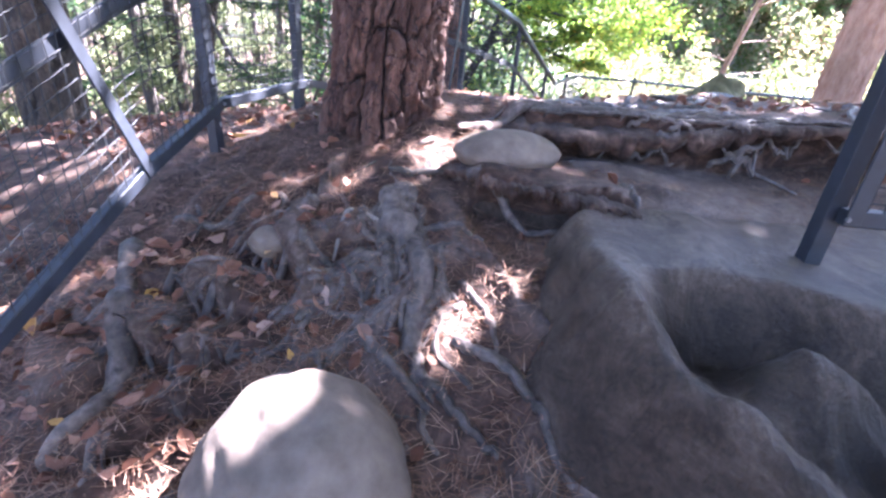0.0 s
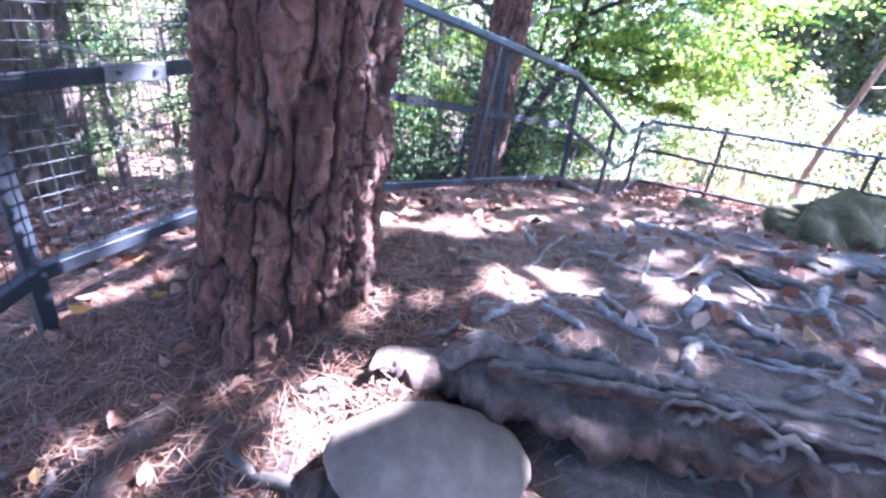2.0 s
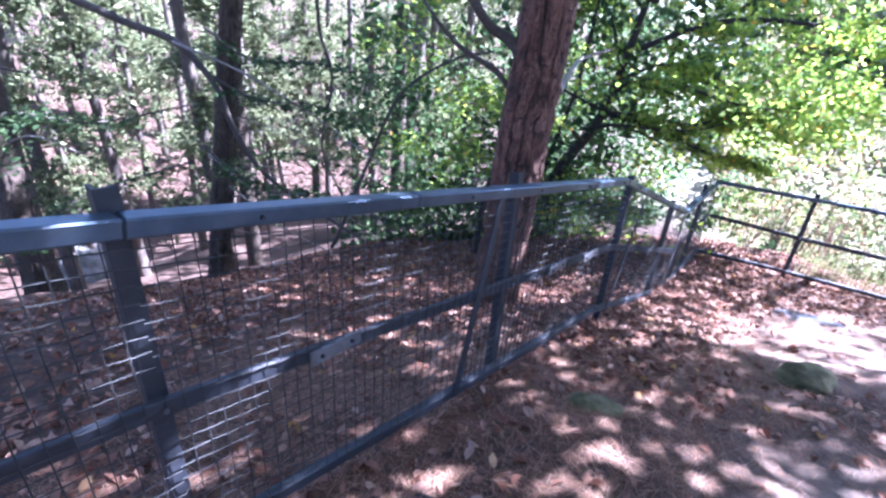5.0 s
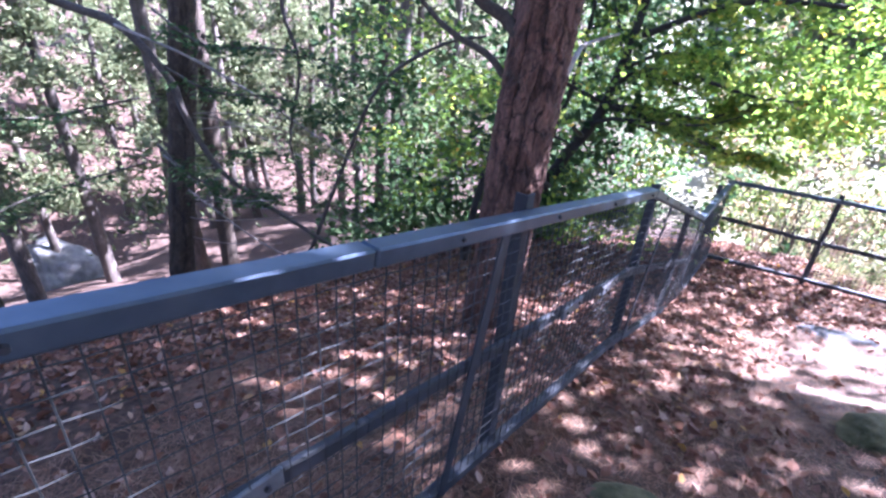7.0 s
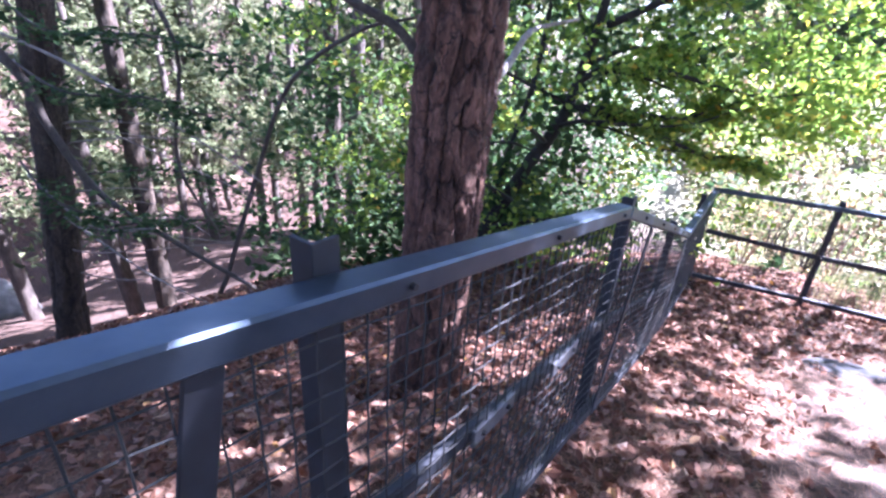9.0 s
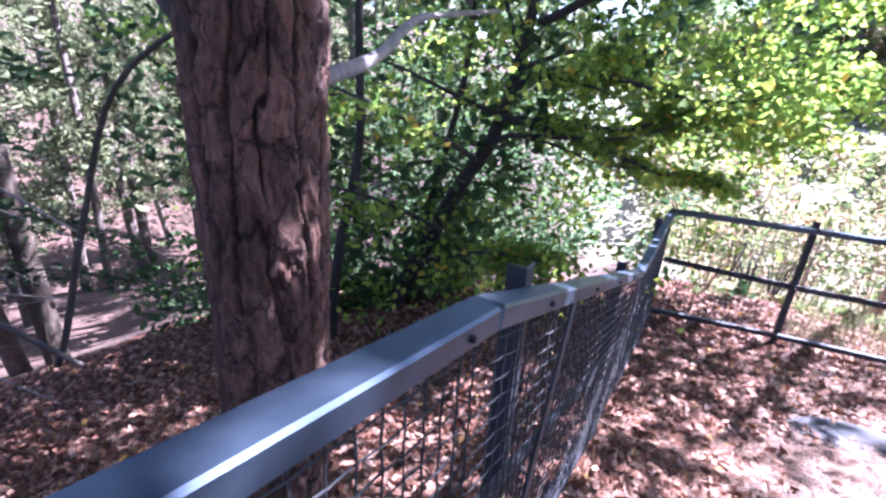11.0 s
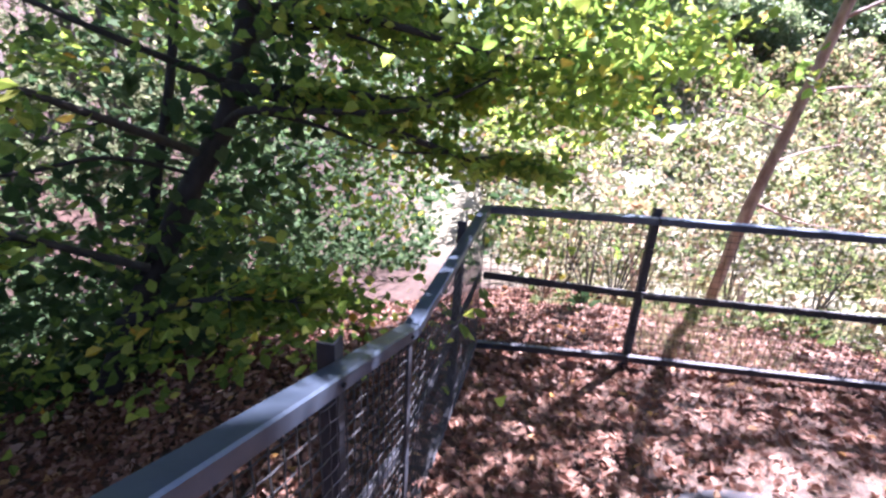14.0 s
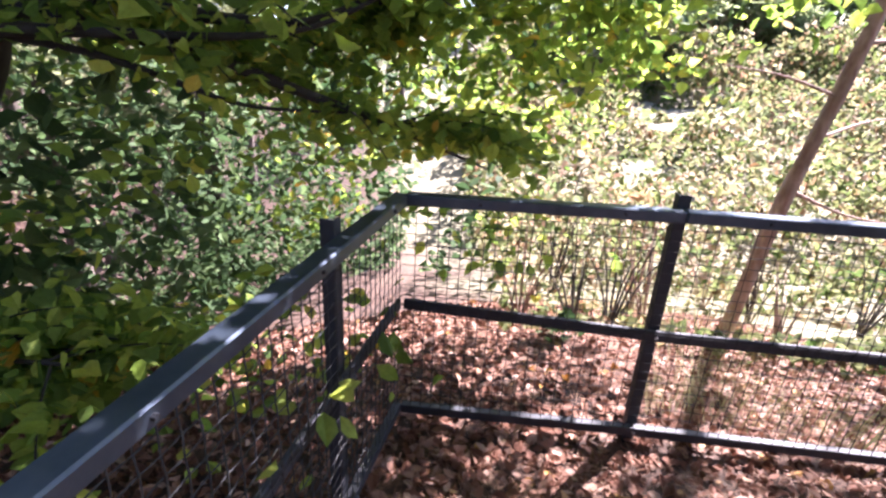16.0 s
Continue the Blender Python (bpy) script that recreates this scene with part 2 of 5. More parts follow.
def vnoise(x, y, seed=0):
    """Smooth value noise in -1..1, one lattice cell per unit."""
    ix, iy = np.floor(x), np.floor(y)
    u, v = x - ix, y - iy
    u, v = u * u * (3 - 2 * u), v * v * (3 - 2 * v)
    a, b = lattice(ix, iy, seed), lattice(ix + 1, iy, seed)
    c, d = lattice(ix, iy + 1, seed), lattice(ix + 1, iy + 1, seed)
    return 2 * ((a * (1 - u) + b * u) * (1 - v) + (c * (1 - u) + d * u) * v) - 1


def step(x):
    x = np.clip(x, 0, 1)
    return x * x * (3 - 2 * x)


def ledge(x, y, edge, width, rise, x0, x1):
    """Turns a slope into a step of earth along a line."""
    t = y - edge
    return rise * (step(t / width + .5) - .5) * np.exp(-(t / .3) ** 2) * step((x - x0) / .12) * step((x1 - x) / .12)


def root_relief(x, y):
    """Ridges of roots running out from the old pine, and small ledges between them."""
    dx, dy = x + .24, y - 2.35
    rad = np.hypot(dx, dy)
    ang = np.arctan2(dx, -dy)
    where = step((2.12 - y) / .2) * step((y + .5) / .5) * step((1.25 - np.abs(x + .15)) / .3) * step((rad - .3) / .2)
    where = where * (1 - np.exp(-(((x - .35) / .42) ** 2 + ((y - 1.8) / .32) ** 2) ** 2))
    wander = .5 * vnoise(x * 2.2, y * 2.2, 41) + .2 * vnoise(x * 6, y * 6, 42)
    n1 = vnoise(ang * 5.5 + wander + 20, rad * 1.5, 43)
    n2 = vnoise(ang * 13 + 1.3 * wander + 60, rad * 3.2, 44)
    thick = np.exp(-(n1 / .17) ** 2) * np.clip(.55 + .7 * vnoise(x * 2.4, y * 2.4, 45), 0, 1)
    thin = np.exp(-(n2 / .2) ** 2) * np.clip(.4 + .8 * vnoise(x * 3.3, y * 3.3, 46), 0, 1)
    s = rad * 4.2 + 1.1 * vnoise(x * 2.1, y * 2.1, 47) + .3 * vnoise(x * 7, y * 7, 48)
    f = s - np.floor(s)
    saw = np.where(f < .72, f / .72, (1 - f) / .28) - .5
    size = np.clip(.25 + vnoise(x * 2.6 + 5, y * 2.6, 49), 0, 1)
    return where * (.075 * thick + .04 * thin + .10 * saw * size), where * np.clip(thick * 1.1 + .8 * thin, 0, 1)


def height(x, y):
    x, y = np.asarray(x, float), np.asarray(y, float)
    out = (np.interp(y, FY, FX) - x) * .9
    far = (x - 2.68) * .45 + (y - 9.87) * .89
    inside, outside, beyond = np.maximum(-out, 0), np.maximum(out, 0), np.maximum(far, 0)
    z = np.interp(y, TY, TZ)
    z = z + .34 * (1 - np.exp(-inside / 1.1)) * np.interp(y, [2.4, 3.2, 4, 5.2, 7], [1, .55, .22, .16, .08])
    z = z - .18 * outside - .14 * np.maximum(outside - 5, 0) + .32 * np.maximum(outside - 17, 0) + .22 * np.maximum(outside - 21, 0) - .22 * np.maximum(outside - 75, 0)
    z = z - .1 * beyond - .12 * np.maximum(beyond - 2, 0) + .44 * np.maximum(beyond - 8, 0) - .22 * np.maximum(beyond - 60, 0)
    z = z - .09 * np.exp(-((y - 7.2) / 1.3) ** 2) * step(inside / .8)
    z = z + .14 * np.exp(-((x - 3.9) ** 2 + (y - 10.15) ** 2) / .3)
    z = z + ledge(x, y, 2.04 + .05 * np.sin(4 * x) + .03 * vnoise(x * 7, y * 0, 3), .05, .20, .25, 2.6)
    z = z + ledge(x, y, 1.68 - .1 * x + .03 * vnoise(x * 4, y * 0, 5), .05, .17, .08, .8)
    z = z + root_relief(x, y)[0]
    near = np.exp(-np.maximum(np.hypot(x - 1, y - 4) - 7, 0) / 4)
    z = z + (.035 * vnoise(x * 1.7, y * 1.7, 11) + .018 * vnoise(x * 5, y * 5, 12) + .007 * vnoise(x * 14, y * 14, 13)) * (1 - .5 * step((y - 7) / 2))
    z = z + (1 - near) * (.35 * vnoise(x * .3, y * .3, 21) + 1.2 * vnoise(x * .07, y * .07, 22) * np.exp(-beyond / 5))
    return z


def hz(x, y):
    return float(height(x, y))


# ---- mesh helpers ----
def mesh_object(name, verts, faces, material, parent=None, label="", smooth=False):
    me = bpy.data.meshes.new(name)
    me.from_pydata(verts if isinstance(verts, list) else verts.tolist(), [], faces if isinstance(faces, list) else faces.tolist())
    me.materials.append(material)
    if smooth:
        me.polygons.foreach_set("use_smooth", [True] * len(me.polygons))
    ob = new(name, me)
    if parent is not None:
        ob.parent = parent
    if label:
        ob["label"] = label
    return ob


def part(name, bm, material, parent, label="", smooth=False):
    me = bpy.data.meshes.new(name)
    bm.to_mesh(me)
    bm.free()
    me.materials.append(material)
    if smooth:
        me.polygons.foreach_set("use_smooth", [True] * len(me.polygons))
    ob = new(name, me)
    if parent is not None:
        ob.parent = parent
    if label:
        ob["label"] = label
    return ob


def float_attribute(ob, name, values):
    ob.data.attributes.new(name, "FLOAT", "POINT").data.foreach_set("value", np.asarray(values, np.float32).ravel())


def smooth_line(points, n):
    """A rounded line of n points through control points."""
    p = np.array(points, float)
    p = np.vstack([2 * p[0] - p[1], p, 2 * p[-1] - p[-2]])
    t = np.linspace(0, len(p) - 3 - 1e-6, n)
    i = t.astype(int)
    f = (t - i)[:, None]
    a, b, c, d = p[i], p[i + 1], p[i + 2], p[i + 3]
    return .5 * (2 * b + (c - a) * f + (2 * a - 5 * b + 4 * c - d) * f ** 2 + (3 * b - a - 3 * c + d) * f ** 3)


def tube(line, radius, sides=8, rough=0, seed=0):
    """Verts and quads of a tapering tube along a line, with an uneven skin."""
    line = np.array(line, float)
    radius = np.broadcast_to(np.asarray(radius, float), (len(line),))
    way = np.gradient(line, axis=0)
    way /= np.linalg.norm(way, axis=1)[:, None] + 1e-9
    ref = np.eye(3)[np.argmin(np.abs(way).max(0))][None, :]
    u = np.cross(way, ref)
    u /= np.linalg.norm(u, axis=1)[:, None]
    v = np.cross(way, u)
    a = np.linspace(0, 2 * np.pi, sides, endpoint=False)
    r = radius[:, None] * np.ones((1, sides))
    if rough:
        ii, jj = np.meshgrid(np.arange(len(line)), np.arange(sides), indexing="ij")
        r = r * (1 + rough * vnoise(ii * .45 + 50, jj * 1.1, seed))
    pts = line[:, None] + r[..., None] * (np.cos(a)[None, :, None] * u[:, None] + np.sin(a)[None, :, None] * v[:, None])
    n, k = len(line), sides
    i, j = np.meshgrid(np.arange(n - 1), np.arange(k), indexing="ij")
    q = np.stack([i * k + j, i * k + (j + 1) % k, (i + 1) * k + (j + 1) % k, (i + 1) * k + j], -1).reshape(-1, 4)
    faces = q.tolist() + [list(range(k))[::-1], list(range((n - 1) * k, n * k))]
    return pts.reshape(-1, 3), faces


class Pile:
    """Gathers pieces of one mesh."""

    def __init__(self):
        self.v, self.f, self.n = [], [], 0

    def add(self, verts, faces):
        self.v.append(np.asarray(verts))
        self.f += [[k + self.n for k in f] for f in faces]
        self.n += len(verts)

    def make(self, name, material, parent=None, label="", smooth=True):
        return mesh_object(name, np.vstack(self.v), self.f, material, parent, label, smooth)


def blades(name, at, length, width, material, parent=None, label="", tilt=.6, fold=.25, heading=None, curl=.15, seed=0):
    """Many small blades (leaves, needles), each of two folded halves, at given places."""
    r = np.random.RandomState(seed)
    n = len(at)
    length = np.broadcast_to(length, (n,)) * r.uniform(.65, 1.3, n)
    yaw = r.uniform(0, 2 * np.pi, n) if heading is None else heading
    pitch, bank = r.normal(0, tilt, n), r.normal(0, tilt, n)
    f = np.stack([np.cos(yaw) * np.cos(pitch), np.sin(yaw) * np.cos(pitch), np.sin(pitch)], 1)
    s0 = np.stack([-np.sin(yaw), np.cos(yaw), 0 * yaw], 1)
    up0 = np.cross(f, s0)
    s = s0 * np.cos(bank)[:, None] + up0 * np.sin(bank)[:, None]
    up = np.cross(f, s)
    w = length * width
    L, W = length[:, None], w[:, None]
    c = (r.normal(0, 1, n) * curl)[:, None] * L
    side = fold * W * r.uniform(.2, 1.6, n)[:, None] * np.where(r.rand(n) < .7, 1, -1)[:, None]
    at = np.asarray(at, float)
    v = np.stack([at - f * L * .5 + up * c, at - f * L * .12 + s * W * .5 + up * side, at + f * L * .22 + s * W * .42 + up * side,
                  at + f * L * .5 + up * c, at + f * L * .22 - s * W * .42 + up * side, at - f * L * .12 - s * W * .5 + up * side], 1).reshape(-1, 3)
    b = np.arange(n)[:, None] * 6
    faces = np.concatenate([b + np.array([[0, 1, 2, 3]]), b + np.array([[0, 3, 4, 5]])], 0)
    return mesh_object(name, v, faces, material, parent, label)


def strips(name, at, length, width, material, parent=None, label="", tilt=.15, seed=0):
    """Thin straight needles or grass stalks: one slim quad each."""
    r = np.random.RandomState(seed)
    n = len(at)
    length = length * r.uniform(.5, 1.3, n)
    yaw, pitch = r.uniform(0, 2 * np.pi, n), r.normal(0, tilt, n)
    f = np.stack([np.cos(yaw) * np.cos(pitch), np.sin(yaw) * np.cos(pitch), np.sin(pitch)], 1) * length[:, None] * .5
    s = np.stack([-np.sin(yaw), np.cos(yaw), 0 * yaw], 1) * (width * r.uniform(.7, 1.3, n))[:, None] * .5
    at = np.asarray(at, float)
    v = np.stack([at - f - s, at + f - s * .6, at + f + s * .6, at - f + s], 1).reshape(-1, 3)
    return mesh_object(name, v, np.arange(4 * n).reshape(-1, 4), material, parent, label)


def thing(name, place, label, category, group="", kind=""):
    ob = new(name)
    ob.location = place
    return tagged(ob, label, category, group, kind)


def settle(parent):
    """Lets parts that were built in world places hang under their thing."""
    bpy.context.view_layer.update()
    for c in parent.children:
        c.matrix_parent_inverse = parent.matrix_world.inverted()


# ---- ground sheet ----
def axis(a, b, fine, reach, lo, hi):
    core = np.concatenate([np.arange(a, lo, fine), np.arange(lo, hi, .015), np.arange(hi, b, fine)])
    grow = np.cumsum(fine * 1.13 ** np.arange(1, 200))
    grow = grow[grow < reach]
    return np.concatenate([a - grow[::-1], core, core[-1] + grow])


gx, gy = axis(-2.0, 4.6, .035, 420, -1.15, 2.0), axis(-.6, 10.7, .035, 420, .3, 2.6)
X, Y = np.meshgrid(gx, gy, indexing="ij")
Z = height(X, Y)
nx, ny = len(gx), len(gy)
gi, gj = np.meshgrid(np.arange(nx - 1), np.arange(ny - 1), indexing="ij")
quads = np.stack([gi * ny + gj, (gi + 1) * ny + gj, (gi + 1) * ny + gj + 1, gi * ny + gj + 1], -1).reshape(-1, 4)
gwin = (X > -1.1) & (X < 2.3) & (Y > .3) & (Y < 2.5)
soft = sum(height(X + .09 * math.cos(k), Y + .09 * math.sin(k)) for k in np.linspace(0, 2 * math.pi, 8, endpoint=False)) / 8
gsx, gsy = np.gradient(soft, gx, gy)
over = np.where(gwin, np.clip(Z - soft, -.07, .07), 0) * .8 / np.maximum(np.hypot(gsx, gsy), .25) * step((np.hypot(gsx, gsy) - .2) / .3)
ground = mesh_object("ground", np.stack([X - gsx * over, Y - gsy * over, Z], -1).reshape(-1, 3), quads, SOIL, smooth=True)
tagged(ground, "forest floor of pine needles, dry leaves and trodden earth", "ground", kind="structure")
inner = (X - np.interp(Y, FY, FX)) * .9
bare = step(1 - np.abs(inner - 1.75) / 1.0) * step(.55 + .9 * vnoise(X * 1.3, Y * 1.3, 31) + .4 * vnoise(X * 4, Y * 4, 32)) * .8
bare = np.maximum(bare, step((2.1 - Y) / .3) * step((inner - 1.15) / .5) * (.75 + .25 * vnoise(X * 3, Y * 3, 33)))
bare = np.maximum(bare, step((Y - 2.1) / .2) * step((5 - Y) / 1.0) * step((inner - 1.1) / .6) * np.clip(.62 + .4 * vnoise(X * 3, Y * 3, 35), 0, 1))
slope_x, slope_y = np.gradient(Z, gx, gy)
bare = bare * (1 - step((np.hypot(slope_x, slope_y) - .55) / .5))
far_side = (X - 2.68) * .45 + (Y - 9.87) * .89
float_attribute(ground, "bare", np.clip(bare, 0, 1))
float_attribute(ground, "rooty", root_relief(X, Y)[1] * .9)
float_attribute(ground, "grass", step((far_side - .6) / 2.5) * step((X - 3 + .8 * vnoise(X, Y, 34)) / 2.5) * .9)


# ---- fences ----
def beam(a, b, wide, tall, up=(0, 0, 1), bevel=.003):
    """A bar of rectangular section from a to b."""
    a, b, up = Vector(a), Vector(b), Vector(up)
    way = (b - a).normalized()
    side = way.cross(up).normalized()
    top = side.cross(way)
    bm = bmesh.new()
    vs = [bm.verts.new(p + side * wide * .5 * i + top * tall * .5 * j) for p in (a, b) for i, j in ((-1, -1), (1, -1), (1, 1), (-1, 1))]
    for f in ((3, 2, 1, 0), (4, 5, 6, 7), (0, 1, 5, 4), (1, 2, 6, 5), (2, 3, 7, 6), (3, 0, 4, 7)):
        bm.faces.new([vs[k] for k in f])
    bmesh.ops.bevel(bm, geom=bm.edges[:], offset=bevel, segments=1, affect="EDGES")
    return bm


def angle_iron(a, b, leg, thick, out):
    """An L section standing from a to b; out: the level direction its flange points to."""
    a, b = Vector(a), Vector(b)
    way = (b - a).normalized()
    o = Vector(out).normalized()
    s = way.cross(o).normalized()
    bm = bmesh.new()
    shape = [(0, 0), (leg, 0), (leg, thick), (thick, thick), (thick, leg), (0, leg)]
    low = [bm.verts.new(a + o * (u - leg / 2) + s * (v - leg / 2)) for u, v in shape]
    high = [bm.verts.new(b + o * (u - leg / 2) + s * (v - leg / 2)) for u, v in shape]
    bm.faces.new(low[::-1])
    bm.faces.new(high)
    for k in range(6):
        bm.faces.new((low[k], low[(k + 1) % 6], high[(k + 1) % 6], high[k]))
    bmesh.ops.recalc_face_normals(bm, faces=bm.faces[:])
    bmesh.ops.bevel(bm, geom=bm.edges[:], offset=.0015, segments=1, affect="EDGES")
    return bm


def woven(pile, low_a, low_b, top_a, top_b, pitch=.045, thick=.002):
    """Crimped wires of one mesh panel between a lower and an upper edge."""
    low_a, low_b, top_a, top_b = (np.array(p, float) for p in (low_a, low_b, top_a, top_b))
    along, tall = np.linalg.norm(low_b - low_a), np.linalg.norm(top_a - low_a)
    n, m = max(2, int(along / pitch)), max(2, int(tall / pitch))
    flat = (low_b - low_a) * [1, 1, 0]
    off = np.array([flat[1], -flat[0], 0]) / (np.linalg.norm(flat) + 1e-9) * .0016
    for i in range(1, n):
        u, k = i / n, np.linspace(0, 1, m + 1)[:, None]
        line = (low_a + (low_b - low_a) * u) * (1 - k) + (top_a + (top_b - top_a) * u) * k
        pile.add(*tube(line + off * ((-1.0) ** (np.arange(m + 1) + i))[:, None], thick, 4))
    for j in range(1, m):
        w, k = j / m, np.linspace(0, 1, n + 1)[:, None]
        line = (low_a + (top_a - low_a) * w) * (1 - k) + (low_b + (top_b - low_b) * w) * k
        pile.add(*tube(line - off * ((-1.0) ** (np.arange(n + 1) + j))[:, None], thick, 4))


def bolt(at, out, r=.008):
    """A hexagon bolt head on a face that looks along out."""
    o = Vector(out).normalized()
    bm = bmesh.new()
    bmesh.ops.create_cone(bm, cap_ends=True, segments=6, radius1=r, radius2=r * .85, depth=.008,
                          matrix=Matrix.Translation(Vector(at) + o * .004) @ o.to_track_quat("Z", "Y").to_matrix().to_4x4())
    return bm


def fence_run(name, nodes, posts, stiles, label, joints=()):
    """nodes: (x, y, z of the bottom rail, of the middle rail, of the top rail); the path lies on the right of the run."""
    nodes = [np.array(n, float) for n in nodes]
    f = thing(name, (*nodes[0][:2], hz(*nodes[0][:2])), label, "fence", "mesh fences round the lookout")
    pile = Pile()
    for a, b in zip(nodes[:-1], nodes[1:]):
        w = (b - a)[:2] / np.linalg.norm((b - a)[:2])
        inn = np.array([w[1], -w[0]])

        def at(n, k, off):
            return (n[0] + inn[0] * off, n[1] + inn[1] * off, n[k])
        part("bottom_rail", beam(at(a, 2, 0), at(b, 2, 0), .04, .045), STEEL, f)
        part("middle_rail", beam(at(a, 3, 0), at(b, 3, 0), .02, .05), STEEL, f)
        ra, rb = Vector(at(a, 4, .005)) - Vector((0, 0, .024)), Vector(at(b, 4, .005)) - Vector((0, 0, .024))
        run = (rb - ra).normalized()
        part("top_rail", beam(ra + run * .002, rb - run * .002, .062, .046, bevel=.005), RAIL, f, "worn flat grey steel handrail")
        for d in np.arange(.3, (rb - ra).length - .1, .55):
            part("bolt", bolt(ra + run * float(d) + Vector((*inn, 0)) * .031, (*inn, 0), .007), STEEL, f)
        e = .016
        woven(pile, at(a, 2, e), at(b, 2, e), np.array(at(a, 4, e)) - [0, 0, .03], np.array(at(b, 4, e)) - [0, 0, .03])
    pile.make("wire_mesh", WIRE, f, "crimped square steel wire mesh", smooth=False)

    def spot(y_or_u):
        """Place on the run at a share of its length."""
        k = min(int(y_or_u), len(nodes) - 2)
        u = y_or_u - k
        n = nodes[k] * (1 - u) + nodes[k + 1] * u
        w = (nodes[k + 1] - nodes[k])[:2]
        w = w / np.linalg.norm(w)
        return n, w, np.array([w[1], -w[0]])
    for u in posts:
        n, w, inn = spot(u)
        p = n[:2] - inn * .047
        foot = min(hz(*p), n[2]) - .15
        part("post", angle_iron((*p, foot), (*p, n[4] + .05), .048, .008, (*w, 0)), STEEL, f)
        part("bracket", beam((*(p + inn * .02), n[4] - .02), (*(p + inn * .02), n[4] + .04), .025, .006, up=(*inn, 0)), STEEL, f)
        for k in (2, 3):
            part("bolt", bolt((*(n[:2] + inn * .021), n[k]), (*inn, 0)), PLATE, f)
    for u, lean in stiles:
        n, w, inn = spot(u)
        a, b = n[:2] + inn * .02 , n[:2] + inn * .02 - w * lean
        k = min(int(u), len(nodes) - 2)
        fall = (nodes[k + 1] - nodes[k])[4] / np.linalg.norm((nodes[k + 1] - nodes[k])[:2])
        part("stile", beam((*a, n[2] - .02), (*b, n[4] - fall * lean - .05), .045, .008, up=(*inn, 0), bevel=.002), STEEL, f, "flat bar between two mesh panels")
    for u in joints:
        n, w, inn = spot(u)
        c = n[:2] + inn * .014
        part("splice_plate", beam((*(c - w * .1), n[3]), (*(c + w * .1), n[3]), .012, .055), PLATE, f, "bolted grey splice plate")
        for d in (-.06, .06):
            part("bolt", bolt((*(c + w * d + inn * .006), n[3]), (*inn, 0)), STEEL, f)
    settle(f)
    return f


fence_run("mesh_fence", [
    (-1.25, -.3, .38, .92, 1.48), (-1.02, 1.63, 1.21, 1.73, 2.31), (-.98, 2.19, 1.36, 1.90, 2.45), (-.78, 2.88, 1.39, 1.94, 2.47),
    (-.5, 3.57, 1.28, 1.815, 2.338), (-.09, 4.332, 1.148, 1.682, 2.204), (.87, 6.116, .84, 1.37, 1.89), (1.943, 8.33, .0, .53, 1.04), (2.656, 9.741, .03, .583, 1.082)],
    posts=(2, 3, 4, 5.36, 6.12, 6.792, 7.67), stiles=((1, .46), (5.164, -.2), (6.1, -.345), (6.975, .0)),
    label="dark steel fence of wire mesh panels above the slope", joints=(2.55, 3.1, 4.6, 5.6, 5.83, 6.5))
fence_run("mesh_fence", [
    (2.676, 9.735, .03, .583, 1.082), (3.69, 9.382, .05, .545, 1.098), (5.55, 8.737, .05, .535, 1.10), (7.4, 8.09, .08, .56, 1.12)],
    posts=(1, 2, 3), stiles=(), label="dark steel mesh fence closing the end of the path")
fence_run("mesh_fence", [(1.13, 1.2, 1.36, 1.86, 2.42), (2.5, 1.14, 1.36, 1.86, 2.42)], posts=(.0, .99), stiles=((.012, 0),),
          label="short run of dark steel mesh fence on the rock")


